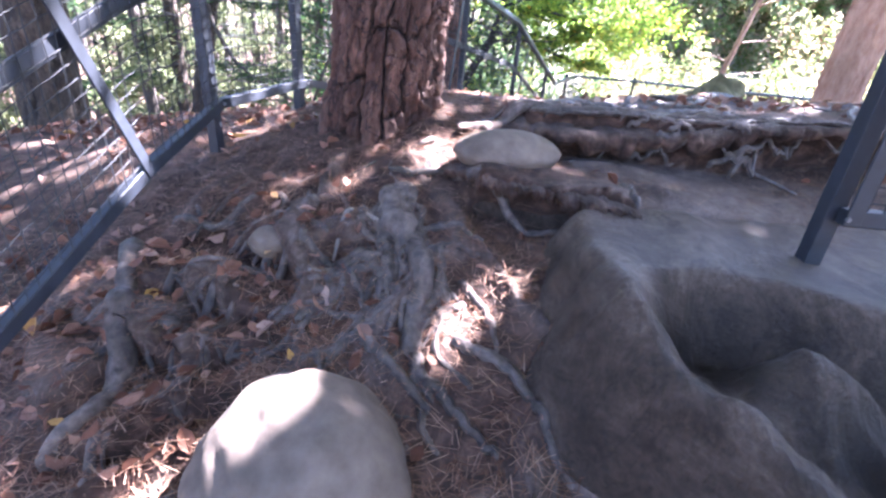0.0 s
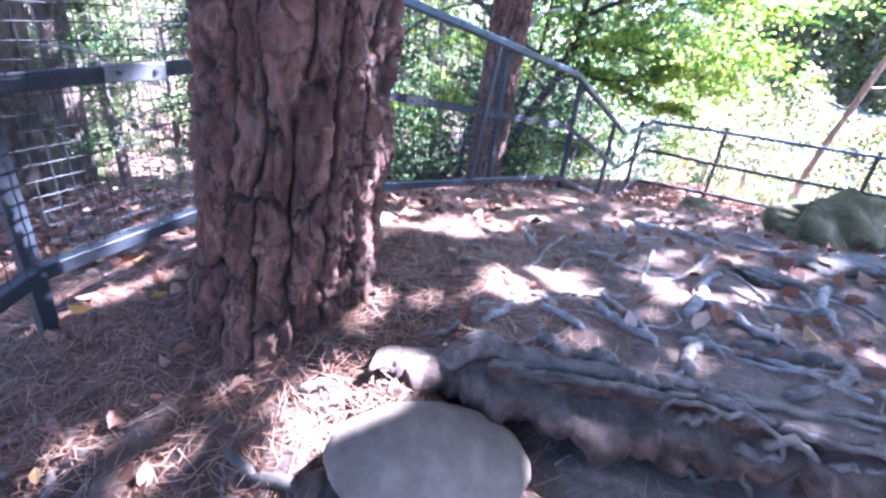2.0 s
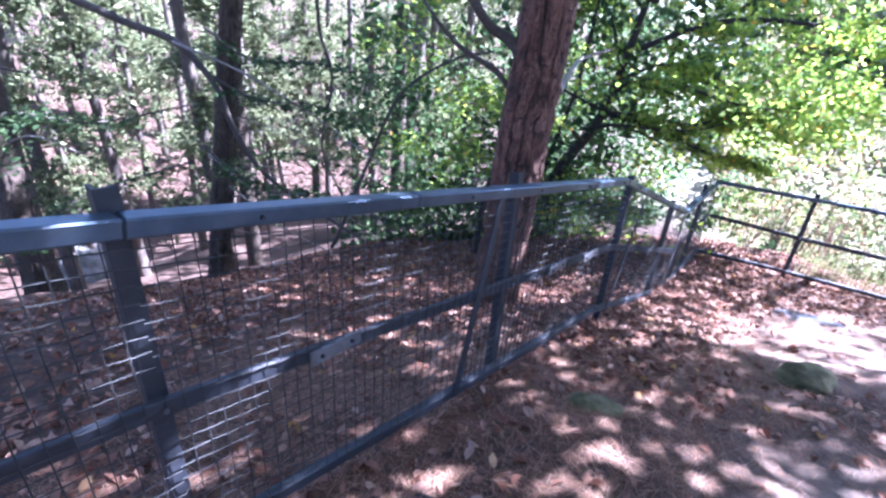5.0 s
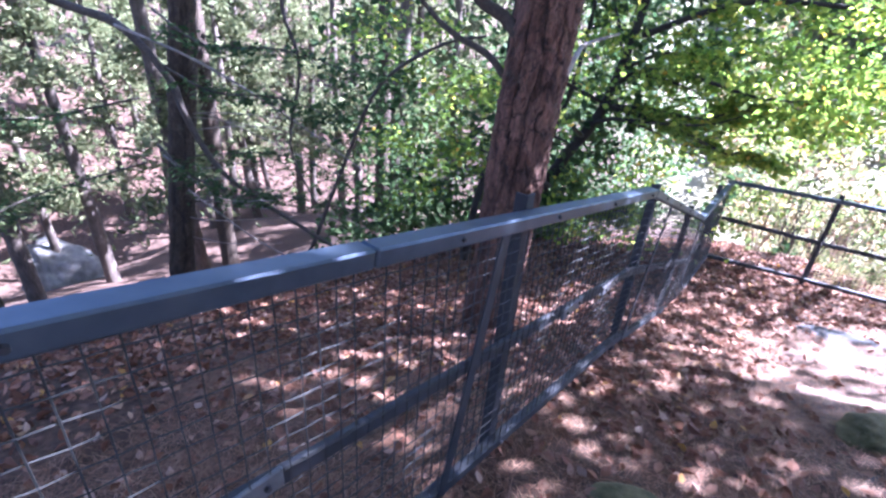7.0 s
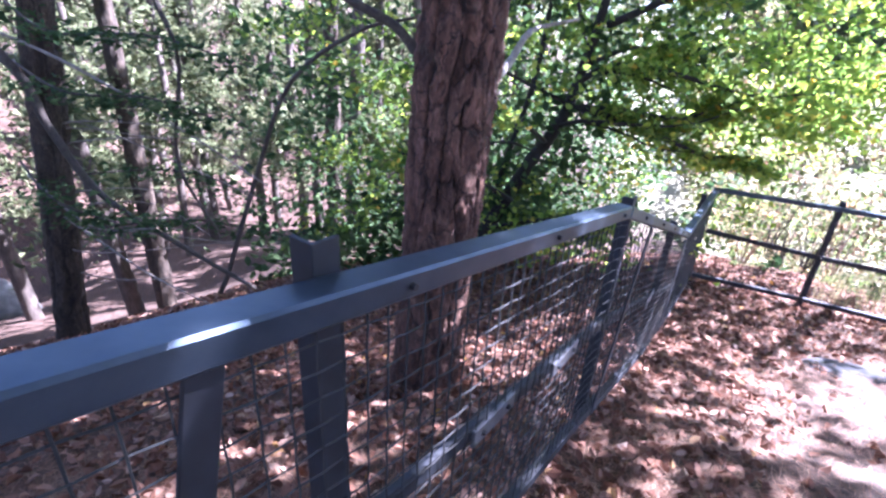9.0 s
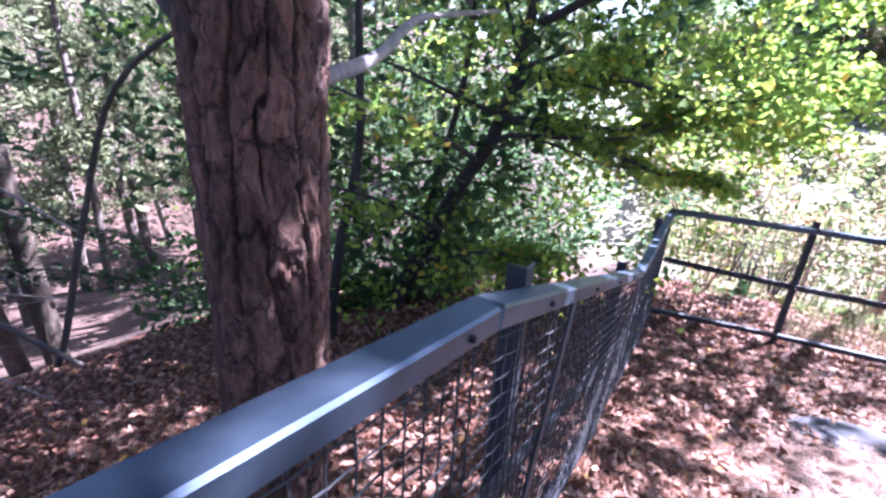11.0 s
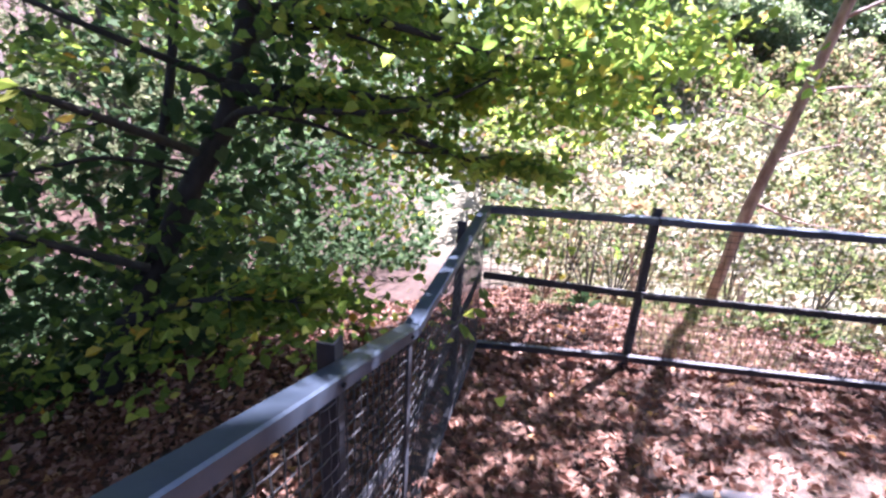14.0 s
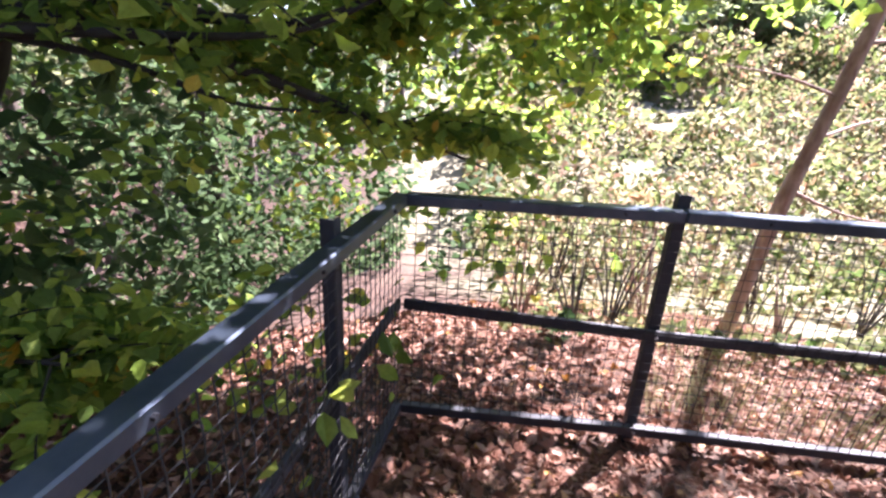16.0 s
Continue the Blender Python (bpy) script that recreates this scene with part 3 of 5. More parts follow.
# ---- trees ----
def trunk(name, parent, base, lean, radius, top, material, around=150, up=320, cells=9, row=.2, depth=.022, flare=.35, seed=0, top_radius=None, bend=0, label="", fine_to=None):
    """A tapering stem with plated, fissured bark. lean: metres of drift per metre of height."""
    fine_to = fine_to or top
    z = np.concatenate([np.linspace(0, fine_to, up), np.linspace(fine_to, top, 12)[1:]]) if fine_to < top else np.linspace(0, top, up)
    a = np.linspace(0, 2 * np.pi, around, endpoint=False)
    zz, aa = np.meshgrid(z, a, indexing="ij")
    k = zz / top
    r = radius * (1 - k * (1 - (top_radius or radius * .45) / radius))
    r = r * (1 + flare * np.exp(-zz / (radius * 1.1)) * (1 + .35 * np.sin(aa * 5 + seed)))
    sa, ca = np.sin(aa), np.cos(aa)
    u = aa / (2 * np.pi) * cells + .36 * vnoise(ca * 2 + 9, zz * 2.6 + sa * 2, seed + 1) + .15 * vnoise(ca * 6 + 9, zz * 9 + sa * 6, seed + 8) + .06 * vnoise(aa * 16, zz * 40, seed + 18)
    col, fu = np.mod(np.floor(u), cells), u - np.floor(u)
    own = lattice(col, col * 0, seed + 5)
    v = zz / row * (.65 + .7 * own) + 7 * own + (fu - .5) * (lattice(col, np.floor(zz / row), seed + 6) - .5) * 1.1 + .22 * vnoise(aa * 7, zz * 14, seed + 9) + .06 * vnoise(aa * 22, zz * 30, seed + 19)
    cell, fv = np.floor(v), v - np.floor(v)
    num, num2 = lattice(col, cell, seed + 7), lattice(np.floor(u * 2.6 + .5 * vnoise(aa * 9, zz * 9, seed)), np.floor(v * 3.3 + fu), seed + 11)
    wide = np.clip(.085 + .08 * vnoise(ca * 3 + 5, zz * 3 + sa * 3, seed + 12), .03, .22)
    upright = 1 - step((np.minimum(fu, 1 - fu) - .015) / wide)
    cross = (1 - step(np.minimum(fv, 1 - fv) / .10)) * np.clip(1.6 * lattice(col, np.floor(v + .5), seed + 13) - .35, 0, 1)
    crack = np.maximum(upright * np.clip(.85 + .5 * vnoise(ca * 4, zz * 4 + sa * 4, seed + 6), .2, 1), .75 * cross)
    scale = np.floor(3.6 * (vnoise(u * 2.3, zz * 10, seed + 21) + .6 * vnoise(u * 5.5, zz * 24, seed + 22))) / 3.6
    flake = num2 - .5 + .75 * scale
    skin = .6 * vnoise(aa * 9, zz * 22, seed + 3) + .5 * vnoise(aa * 26, zz * 55, seed + 4)
    r = r + depth * (-1.15 * crack + .5 * (num - .5) + .6 * flake + .2 * skin) + .014 * vnoise(ca * 1.5, zz * 1.2 + sa, seed + 5)
    x = base[0] + lean[0] * zz + bend * np.sin(k * 5) + r * np.cos(aa)
    y = base[1] + lean[1] * zz + bend * np.cos(k * 4) - bend + r * np.sin(aa)
    n, m = zz.shape
    i, j = np.meshgrid(np.arange(n - 1), np.arange(m), indexing="ij")
    q = np.stack([i * m + j, i * m + (j + 1) % m, (i + 1) * m + (j + 1) % m, (i + 1) * m + j], -1).reshape(-1, 4)
    ob = mesh_object(name, np.stack([x, y, base[2] + zz], -1).reshape(-1, 3), q.tolist() + [list(range((n - 1) * m, n * m))], material, parent, label, True)
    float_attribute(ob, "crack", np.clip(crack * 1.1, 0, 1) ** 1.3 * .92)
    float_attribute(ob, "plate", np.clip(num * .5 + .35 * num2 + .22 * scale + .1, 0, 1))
    return ob


def limb(parent, points, r0, r1, material=TWIG, n=24, sides=8, name="limb", label="", rough=.15):
    line = smooth_line(points, n)
    return mesh_object(name, *tube(line, np.linspace(r0, r1, n), sides, rough, len(points)), material, parent, label, True)


def crown_points(r, centre, spread, n, clumps, tight):
    """Leaf places gathered in clumps within an egg-shaped crown."""
    c = r.normal(0, .5, (clumps, 3)) * spread + centre
    at = c[r.randint(0, clumps, n)]
    return at + r.normal(0, 1, (n, 3)) * tight


# gaps cut into the unseen crowns, each to let sun fall on the given place
GLADES = (((-.42, .82, .97), .13), ((.17, 1.22, 1.02), .06), ((.1, 1.98, 1.36), .08), ((.5, 2.6, 1.5), .1), ((.0, 2.2, 2.7), .08))


# crowns lie above the view and are placed for the shade they cast
def high_crown(parent, centre, spread, n, seed, size=.16, material=GREEN, clumps=24, tight=(.5, .5, .3)):
    r = np.random.RandomState(seed)
    at = crown_points(r, centre, spread, n, clumps, tight)
    for spot, wide in GLADES:
        v = at - np.array(spot)
        off = np.linalg.norm(v - (v @ np.array(TO_SUN))[:, None] * np.array(TO_SUN), axis=1)
        at = at[off > wide + .06]
    return blades("crown", at, size, .6, material, parent, "", .7, seed=seed)


def root(parent, points, r, lift=.35, over=0, material=ROOT):
    """A surface root that follows the ground, half sunk, thinning to its end."""
    line = smooth_line(points, max(10, 7 * len(points)))
    n = len(line)
    s = np.arange(n)
    line[:, 0] += .006 * vnoise(s * .5, s * 0 + r * 900, 5)
    line[:, 1] += .006 * vnoise(s * .5, s * 0 + r * 700, 6)
    z = height(line[:, 0], line[:, 1] + over)
    z = np.convolve(np.pad(z, 1, mode="edge"), [.25, .5, .25], mode="valid")
    rad = r * np.linspace(1.1, .6, n) * (1 + .2 * vnoise(s * .6, s * 0, int(r * 5000)))
    rad[0] *= .5
    rad[-1] *= .3
    hump = z + rad * (lift - .3) + .14 * r * vnoise(s * .35, s * 0 + 3, 9)
    hump[0] -= r
    hump[-1] -= r
    return mesh_object("root", *tube(np.column_stack([line, hump]), rad, 10, .2, int(r * 1000)), material, parent, "", True)


# the pine beside the path, close enough to touch
pine = thing("pine_tree", (-.24, 2.35, hz(-.24, 2.35)), "large pine with deeply cracked red-brown bark beside the path", "tree", "old pines")
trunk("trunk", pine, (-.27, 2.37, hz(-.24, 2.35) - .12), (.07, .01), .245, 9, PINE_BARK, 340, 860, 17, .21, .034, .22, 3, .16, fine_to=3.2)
high_crown(pine, (.6, 2.5, 10.5), (2.4, 2.4, 1.6), 4500, 5, .2, CONIFER)
for pts, r in (
        (((.16, 2.07), (.27, 2.11), (.42, 2.09), (.55, 2.06), (.7, 2.06), (.84, 2.05)), .024),
        (((.84, 2.1), (.88, 2.19), (.92, 2.27), (.87, 2.29)), .02), (((.92, 2.27), (.96, 2.19)), .016),
        (((.92, 2.37), (1.0, 2.5), (1.07, 2.66), (1.14, 2.73)), .025), (((1.0, 2.47), (1.07, 2.37), (1.13, 2.29)), .022),
        (((1.0, 2.25), (1.1, 2.24), (1.19, 2.24), (1.25, 2.21), (1.15, 2.12), (1.04, 2.08)), .025),
        (((1.49, 2.74), (1.38, 2.58), (1.37, 2.51), (1.36, 2.42)), .022), (((.67, 2.38), (.72, 2.29), (.8, 2.2)), .022),
        (((.52, 2.33), (.57, 2.29), (.62, 2.21)), .018), (((.52, 2.15), (.6, 2.1), (.66, 2.1)), .022),
        (((.64, 2.1), (.7, 2.06), (.76, 2.04)), .026), (((.58, 2.44), (.7, 2.46), (.92, 2.54)), .012),
        (((1.11, 3.75), (1.2, 3.6), (1.29, 3.3), (1.39, 3.2)), .036), (((.98, 2.96), (.91, 2.77), (.84, 2.56)), .014),
        (((.57, 2.61), (.63, 2.79), (.72, 2.84)), .01), (((.47, 2.58), (.56, 2.88), (.66, 3.13)), .01),
        (((1.19, 2.96), (1.05, 2.75), (.88, 2.58)), .012), (((-.25, 2.88), (-.1, 3.0)), .03),
        (((-.15, 1.72), (-.13, 1.58), (-.08, 1.48), (-.03, 1.4), (-.01, 1.3), (-.03, 1.21), (-.03, 1.1)), .048),
        (((-.06, 1.51), (.02, 1.54), (.12, 1.5), (.19, 1.48)), .016), (((.07, 1.25), (.04, 1.38), (.1, 1.4), (.18, 1.41)), .015),
        (((-.15, 1.42), (-.26, 1.39), (-.32, 1.35), (-.31, 1.28), (-.43, 1.26)), .02),
        (((-.65, 1.56), (-.59, 1.62), (-.45, 1.54), (-.34, 1.47)), .02), (((-.84, 1.23), (-.75, 1.27), (-.68, 1.37)), .025),
        (((-1.0, 1.7), (-.8, 1.69), (-.69, 1.78)), .02),
        (((.08, 1.77), (.2, 1.69), (.32, 1.64), (.41, 1.61), (.53, 1.62), (.6, 1.56), (.69, 1.46)), .017),
        (((.7, 1.64), (.73, 1.59), (.72, 1.54)), .022),
        (((.17, 2.09), (.42, 2.07), (.6, 2.06), (.77, 2.06), (.92, 2.05), (1.08, 2.03), (1.27, 2.05), (1.46, 2.05)), .017),
        (((-1.1, 1.6), (-1.03, 1.4), (-.92, 1.16), (-.92, 1.02), (-1.0, .88)), .04), (((-.8, 1.21), (-.7, 1.34)), .016),
        (((.09, 1.13), (.2, 1.08), (.29, .98), (.33, .88), (.38, .74)), .02), (((-.58, 1.39), (-.46, 1.45)), .018),
        (((-.18, 1.13), (-.07, 1.03), (.03, .93)), .02), (((-.1, 1.28), (-.2, 1.2), (-.24, 1.08)), .018), (((.1, 1.32), (.2, 1.2), (.22, 1.08)), .014)):
    on_step = all(1.4 < b < 1.8 and a > .05 for a, b in pts) or all(1.99 < b < 2.14 for a, b in pts)
    high = all(q > 2.12 for _, q in pts)
    root(pine, pts, r * (.68 if high else 1), 1.0 if high else .35, (.07 if pts[0][1] > 1.95 else .015) if on_step else 0, BLEACHED_ROOT if high else ROOT)
rr = np.random.RandomState(44)
for k in range(78):
    if k < 35:
        x, y, a = rr.uniform(-.95, .0), rr.uniform(.7, 1.95), rr.normal(-1.57, .8)
    else:
        x, y, a = rr.uniform(.3, 2.0), 2.15 + 1.3 * rr.rand() ** 1.5, rr.uniform(0, 6.28)
    pts, r = [(x, y)], rr.uniform(.004, .014)
    for _ in range(4 if k < 35 else 5):
        a += rr.normal(0, .45)
        s = rr.uniform(.05, .11)
        pts.append((pts[-1][0] + s * math.cos(a), pts[-1][1] + s * math.sin(a)))
    root(pine, pts, r, .08 if k < 35 else .8, 0, ROOT if k < 35 else BLEACHED_ROOT)
main = smooth_line(((-.15, 1.74), (-.13, 1.58), (-.08, 1.48), (-.03, 1.4), (-.01, 1.3), (-.03, 1.21), (-.03, 1.08)), 9)
for k in range(12):
    side = rr.choice((-1, 1)) * rr.uniform(.03, .09)
    i0, i1 = rr.randint(0, 3), rr.randint(5, 9)
    q = main[i0:i1 + 1] + np.column_stack([side + rr.normal(0, .022, i1 + 1 - i0), rr.normal(0, .012, i1 + 1 - i0)])
    root(pine, [tuple(main[max(i0 - 1, 0)])] + [tuple(p) for p in q] + ([(q[-1][0] + 1.5 * side, q[-1][1] - .1)] if k % 2 else []), rr.uniform(.009, .024), .25)
for k in range(14):
    x0, y0 = rr.uniform(-.9, .3), rr.uniform(1.0, 1.45)
    a0, forks = rr.normal(-1.57, .7), rr.randint(2, 4)
    for j in range(forks):
        a, pts = a0 + rr.normal(0, .5), [(x0, y0)]
        for _ in range(rr.randint(3, 6)):
            a += rr.normal(0, .35)
            pts.append((pts[-1][0] + .07 * math.cos(a), pts[-1][1] + .07 * math.sin(a)))
        root(pine, pts, rr.uniform(.008, .02), .2)
for k in range(46):
    n = rr.randint(3, 5)
    xs = rr.uniform(.3, 1.9) + np.arange(n) * rr.uniform(.05, .1)
    ys = 2.0 + .05 * np.sin(4 * xs) + .03 * vnoise(xs * 7, xs * 0, 3) + rr.uniform(-.045, .06) + rr.normal(0, .012, n)
    root(pine, list(zip(xs, ys)), rr.uniform(.005, .014), .3, .075)
settle(pine)

# the pine behind the handrail
pine = thing("pine_tree", (.09, 6.95, hz(.09, 6.95)), "tall pine with red plated bark just outside the handrail", "tree", "old pines")
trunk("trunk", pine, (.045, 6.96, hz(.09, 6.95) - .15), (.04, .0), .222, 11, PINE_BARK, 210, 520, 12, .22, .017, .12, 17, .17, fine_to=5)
limb(pine, ((.15, 7.05, 2.12), (.27, 7.3, 2.17), (.36, 7.75, 2.26), (.44, 8.15, 2.42), (.55, 8.7, 2.5), (.9, 9.4, 2.6)), .036, .015, DEADWOOD, label="bare grey dead limb")
limb(pine, ((.0, 6.9, 2.55), (-.12, 6.9, 2.66), (-.3, 6.85, 2.78), (-.6, 6.8, 3.2), (-.9, 6.7, 3.8)), .05, .025, TWIG)
limb(pine, ((-.08, 6.95, 2.3), (-.2, 6.95, 2.42), (-.45, 6.95, 2.54), (-.68, 6.95, 2.72), (-1.1, 7.0, 3.2)), .03, .012, TWIG)
limb(pine, ((.4, 6.96, 7.6), (1.4, 7.9, 8.1), (2.4, 9.0, 8.3)), .08, .02, PINE_BARK, 16)
high_crown(pine, (2.9, 8.4, 8.3), (2.9, 2.7, 1.3), 5400, 6, .2, CONIFER, 40)
settle(pine)

# the dark tree further down the slope, with its long crooked limb
tree = thing("tree", (-4.0, 8.1, hz(-4.0, 8.1)), "dark-barked tree on the slope with a long crooked limb", "tree", "slope trees")
trunk("trunk", tree, (-4.2, 8.1, hz(-4.1, 8.1) - .2), (.2, .0), .155, 9, DARK_BARK, 80, 200, 8, .25, .016, .25, 23, .1, fine_to=5)
limb(tree, ((-5.9, 7.7, 2.9), (-4.71, 7.85, 2.5), (-4.08, 7.9, 2.32), (-3.6, 7.9, 1.86), (-3.47, 7.9, 1.47), (-3.09, 7.9, .89), (-2.24, 7.9, .42), (-1.7, 7.85, .2)), .055, .015, TWIG, 44)
limb(tree, ((-4.08, 7.85, 2.33), (-3.15, 7.8, 2.07), (-2.28, 7.8, 1.67), (-1.46, 7.8, 1.21)), .016, .006, DEADWOOD)
limb(tree, ((-2.4, 8.3, -.2), (-2.25, 8.3, .1), (-1.85, 8.3, 1.1), (-1.45, 8.3, 1.95), (-.85, 8.3, 2.38), (-.4, 8.3, 2.5)), .028, .012, TWIG)
limb(tree, ((-2.2, 7.8, 3.4), (-2.2, 7.8, 2.62), (-2.07, 7.8, 2.11), (-2.22, 7.8, 1.34), (-1.97, 7.8, .76)), .022, .01, TWIG)
limb(tree, ((-3.9, 7.95, 1.0), (-3.0, 7.6, .75), (-2.2, 7.4, .9)), .012, .004, DEADWOOD)
limb(tree, ((-3.7, 8.0, .6), (-2.8, 7.9, .15), (-1.9, 7.8, -.1)), .012, .004, DEADWOOD)
rr = np.random.RandomState(46)
for k in range(9):
    z = rr.uniform(-.2, 1.6)
    x = -4.15 + .2 * z
    limb(tree, ((x, 8.15, z), (x + rr.uniform(.4, .9), 8.3 + rr.uniform(-.2, .6), z + rr.uniform(-.1, .2)), (x + rr.uniform(1.2, 2.2), 8.5 + rr.uniform(-.3, 1.0), z - rr.uniform(.0, .5))), .01, .003, DEADWOOD, 14, 5)
hem = []
for b in (((-3.75, 8.0, 2.5), (-2.9, 7.6, 2.25), (-2.1, 7.6, 2.27), (-1.3, 7.6, 2.1)), ((-3.8, 8.0, 2.0), (-2.9, 7.6, 1.84), (-2.2, 7.6, 1.85), (-1.6, 7.6, 1.72)),
          ((-4.0, 8.0, 1.1), (-3.3, 7.6, .96), (-2.8, 7.6, .82), (-2.3, 7.6, .85)), ((-4.1, 8.0, 1.6), (-4.5, 7.0, 1.5), (-4.6, 6.2, 1.7), (-4.2, 5.7, 1.3)), ((-4.1, 7.9, .9), (-4.7, 7.0, .7), (-4.8, 6.4, .5), (-4.4, 5.9, .5)),
          ((-4.0, 8.2, .9), (-3.3, 8.8, .9), (-2.8, 9.0, .8), (-2.2, 9.1, .5)), ((-4.1, 8.2, .3), (-3.2, 8.9, .3), (-2.5, 9.1, .2), (-1.7, 9.2, .1))):
    limb(tree, b, .014, .004, TWIG, 18, 5)
    q = smooth_line(b, 40)[rr.randint(6, 40, 420)]
    hem.append(q + rr.normal(0, 1, q.shape) * (.14, .14, .03) - [0, 0, .03])
blades("sprays", np.vstack(hem), .075, .38, HEMLOCK, tree, "flat dark green sprays", .3, seed=47)
settle(tree)

tree = thing("tree", (-3.1, 3.9, hz(-3.1, 3.9)), "thick dark mossy trunk beyond the mesh fence", "tree", "slope trees")
trunk("trunk", tree, (-3.1, 3.9, hz(-3.1, 3.9) - .2), (.06, .0), .2, 11, DARK_BARK, 90, 240, 9, .18, .018, .35, 29, .14, fine_to=5)
limb(tree, ((-3.1, 3.9, 1.7), (-2.6, 4.0, 1.8), (-2.1, 4.2, 1.65)), .014, .004, DEADWOOD)
limb(tree, ((-3.0, 3.95, 2.3), (-2.5, 4.3, 2.5), (-2.0, 4.6, 2.4)), .016, .004, TWIG)
settle(tree)
tree = thing("tree", (-5.6, 6.7, hz(-5.6, 6.7)), "leaning grey trunk on the slope below the fence", "tree", "slope trees")
trunk("trunk", tree, (-5.6, 6.7, hz(-5.6, 6.7) - .2), (.04, .0), .2, 10, DARK_BARK, 70, 200, 8, .3, .014, .25, 31, .1, fine_to=5)
limb(tree, ((-5.5, 6.7, 1.2), (-5.0, 6.7, 1.35), (-4.5, 6.8, 1.2)), .014, .004, DEADWOOD)
settle(tree)
tree = thing("pine_tree", (4.1, 5.0, hz(4.1, 5.0)), "sunlit orange-barked pine at the far side of the lookout", "tree", "old pines")
trunk("trunk", tree, (4.05, 5.0, hz(4.1, 5.0) - .2), (.04, .0), .2, 10, RED_BARK, 100, 240, 10, .2, .02, .25, 37, .16, fine_to=5)
# unseen limbs and crowns, set where they shade the start and the path
limb(tree, ((4.3, 5.0, 6.9), (3.6, 5.4, 7.6), (2.4, 6.0, 7.9)), .06, .02, RED_BARK, 12)
high_crown(tree, (2.2, 6.1, 7.9), (2.0, 2.0, 1.4), 3200, 8, .2, CONIFER)
high_crown(tree, (5.0, 3.5, 7.3), (2.0, 1.0, .7), 3000, 10, .2, CONIFER, 34)
high_crown(tree, (6.0, 4.9, 7.5), (1.6, 1.0, .8), 550, 11, .2, CONIFER, 18)
high_crown(tree, (6.3, 3.3, 7.5), (1.3, 1.2, .8), 900, 9, .2, CONIFER, 14)
limb(tree, ((4.3, 5.0, 6.8), (5.2, 4.3, 7.2), (6.2, 3.4, 7.5)), .05, .02, RED_BARK, 12)
settle(tree)

# the leaning pine beyond the end fence
tree = thing("pine_tree", (5.95, 11.05, hz(5.95, 11.05)), "slender leaning pine with pinkish bark beyond the fence", "tree", "leaning pines")
limb(tree, ((5.9, 11.05, hz(5.95, 11.05) - .2), (6.06, 11.0, .6), (6.35, 11.0, 1.85), (6.65, 11.0, 3.2), (7.1, 10.9, 5.0), (7.6, 10.8, 7.0)), .066, .035, LEAN_BARK, 60, 14, "trunk")
for z, dx, dy, dz, r in ((.75, 1.0, -.2, -.25, .018), (1.5, -.9, .3, .2, .016), (1.9, 1.0, .2, .1, .02), (2.6, 1.2, -.2, .4, .02), (1.2, 1.3, .4, .15, .014), (2.9, -.8, .2, .3, .014)):
    x = 5.93 + .23 * z
    limb(tree, ((x, 10.97, z), (x + dx * .5, 10.97 + dy * .5, z + dz * .7), (x + dx, 10.97 + dy, z + dz)), r, .005, LEAN_BARK, 12, 6)
limb(tree, ((7.45, 10.83, 6.4), (6.9, 11.9, 7.1), (6.1, 13.2, 7.7)), .035, .01, LEAN_BARK, 14, 6)
high_crown(tree, (6.0, 13.4, 7.7), (1.7, 1.4, 1.0), 1900, 12, .2, CONIFER, 24)
settle(tree)

# the broadleaf tree whose boughs hang over the handrail
oak = thing("broadleaf_tree", (-.1, 9.85, hz(-.1, 9.85)), "young broadleaf tree leaning over the handrail with backlit green leaves", "tree")
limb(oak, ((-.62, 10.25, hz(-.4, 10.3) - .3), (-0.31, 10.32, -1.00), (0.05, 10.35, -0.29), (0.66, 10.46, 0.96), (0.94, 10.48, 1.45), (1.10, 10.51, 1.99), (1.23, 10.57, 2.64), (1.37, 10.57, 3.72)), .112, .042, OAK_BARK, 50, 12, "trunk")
boughs = (((1.1, 10.48, 2.0), (1.5, 10.4, 2.2), (2.1, 10.3, 2.15), (2.9, 10.2, 2.0), (3.6, 10.0, 2.1)), ((.97, 10.43, 1.7), (1.6, 10.3, 1.72), (2.26, 10.2, 1.7), (2.7, 10.3, 1.9)),
          ((1.0, 10.43, 1.72), (1.7, 10.2, 1.6), (2.6, 10.3, 1.3), (3.3, 10.6, 1.0)), ((1.3, 10.4, 2.6), (2.2, 10.0, 3.0), (3.2, 9.6, 3.0), (4.2, 9.2, 2.8)),
          ((1.4, 10.3, 3.2), (.6, 9.8, 3.4), (-.4, 9.4, 3.3), (-1.4, 9.2, 3.0)), ((.5, 10.0, .6), (-.1, 9.6, 1.0), (-.8, 9.4, 1.2)),
          ((.3, 9.93, .25), (.9, 9.7, .5), (1.5, 9.5, .55)), ((1.2, 10.5, 2.2), (.9, 10.9, 3.0), (.5, 11.4, 3.6)), ((1.45, 10.35, 3.3), (2.3, 10.0, 4.0), (3.4, 9.4, 4.2), (4.4, 8.9, 3.9)),
          ((.8, 10.25, 1.3), (.5, 9.6, 1.6), (.0, 9.1, 1.9), (-.7, 8.7, 2.2)), ((1.2, 10.5, 2.2), (1.9, 11.3, 2.4), (2.9, 12.0, 2.2), (3.9, 12.4, 1.6)))
for k, b in enumerate(boughs):
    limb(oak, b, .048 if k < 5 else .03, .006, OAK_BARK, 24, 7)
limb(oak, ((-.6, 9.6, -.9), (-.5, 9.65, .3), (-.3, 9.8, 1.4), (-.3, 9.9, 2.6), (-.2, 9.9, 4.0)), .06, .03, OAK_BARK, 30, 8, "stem")
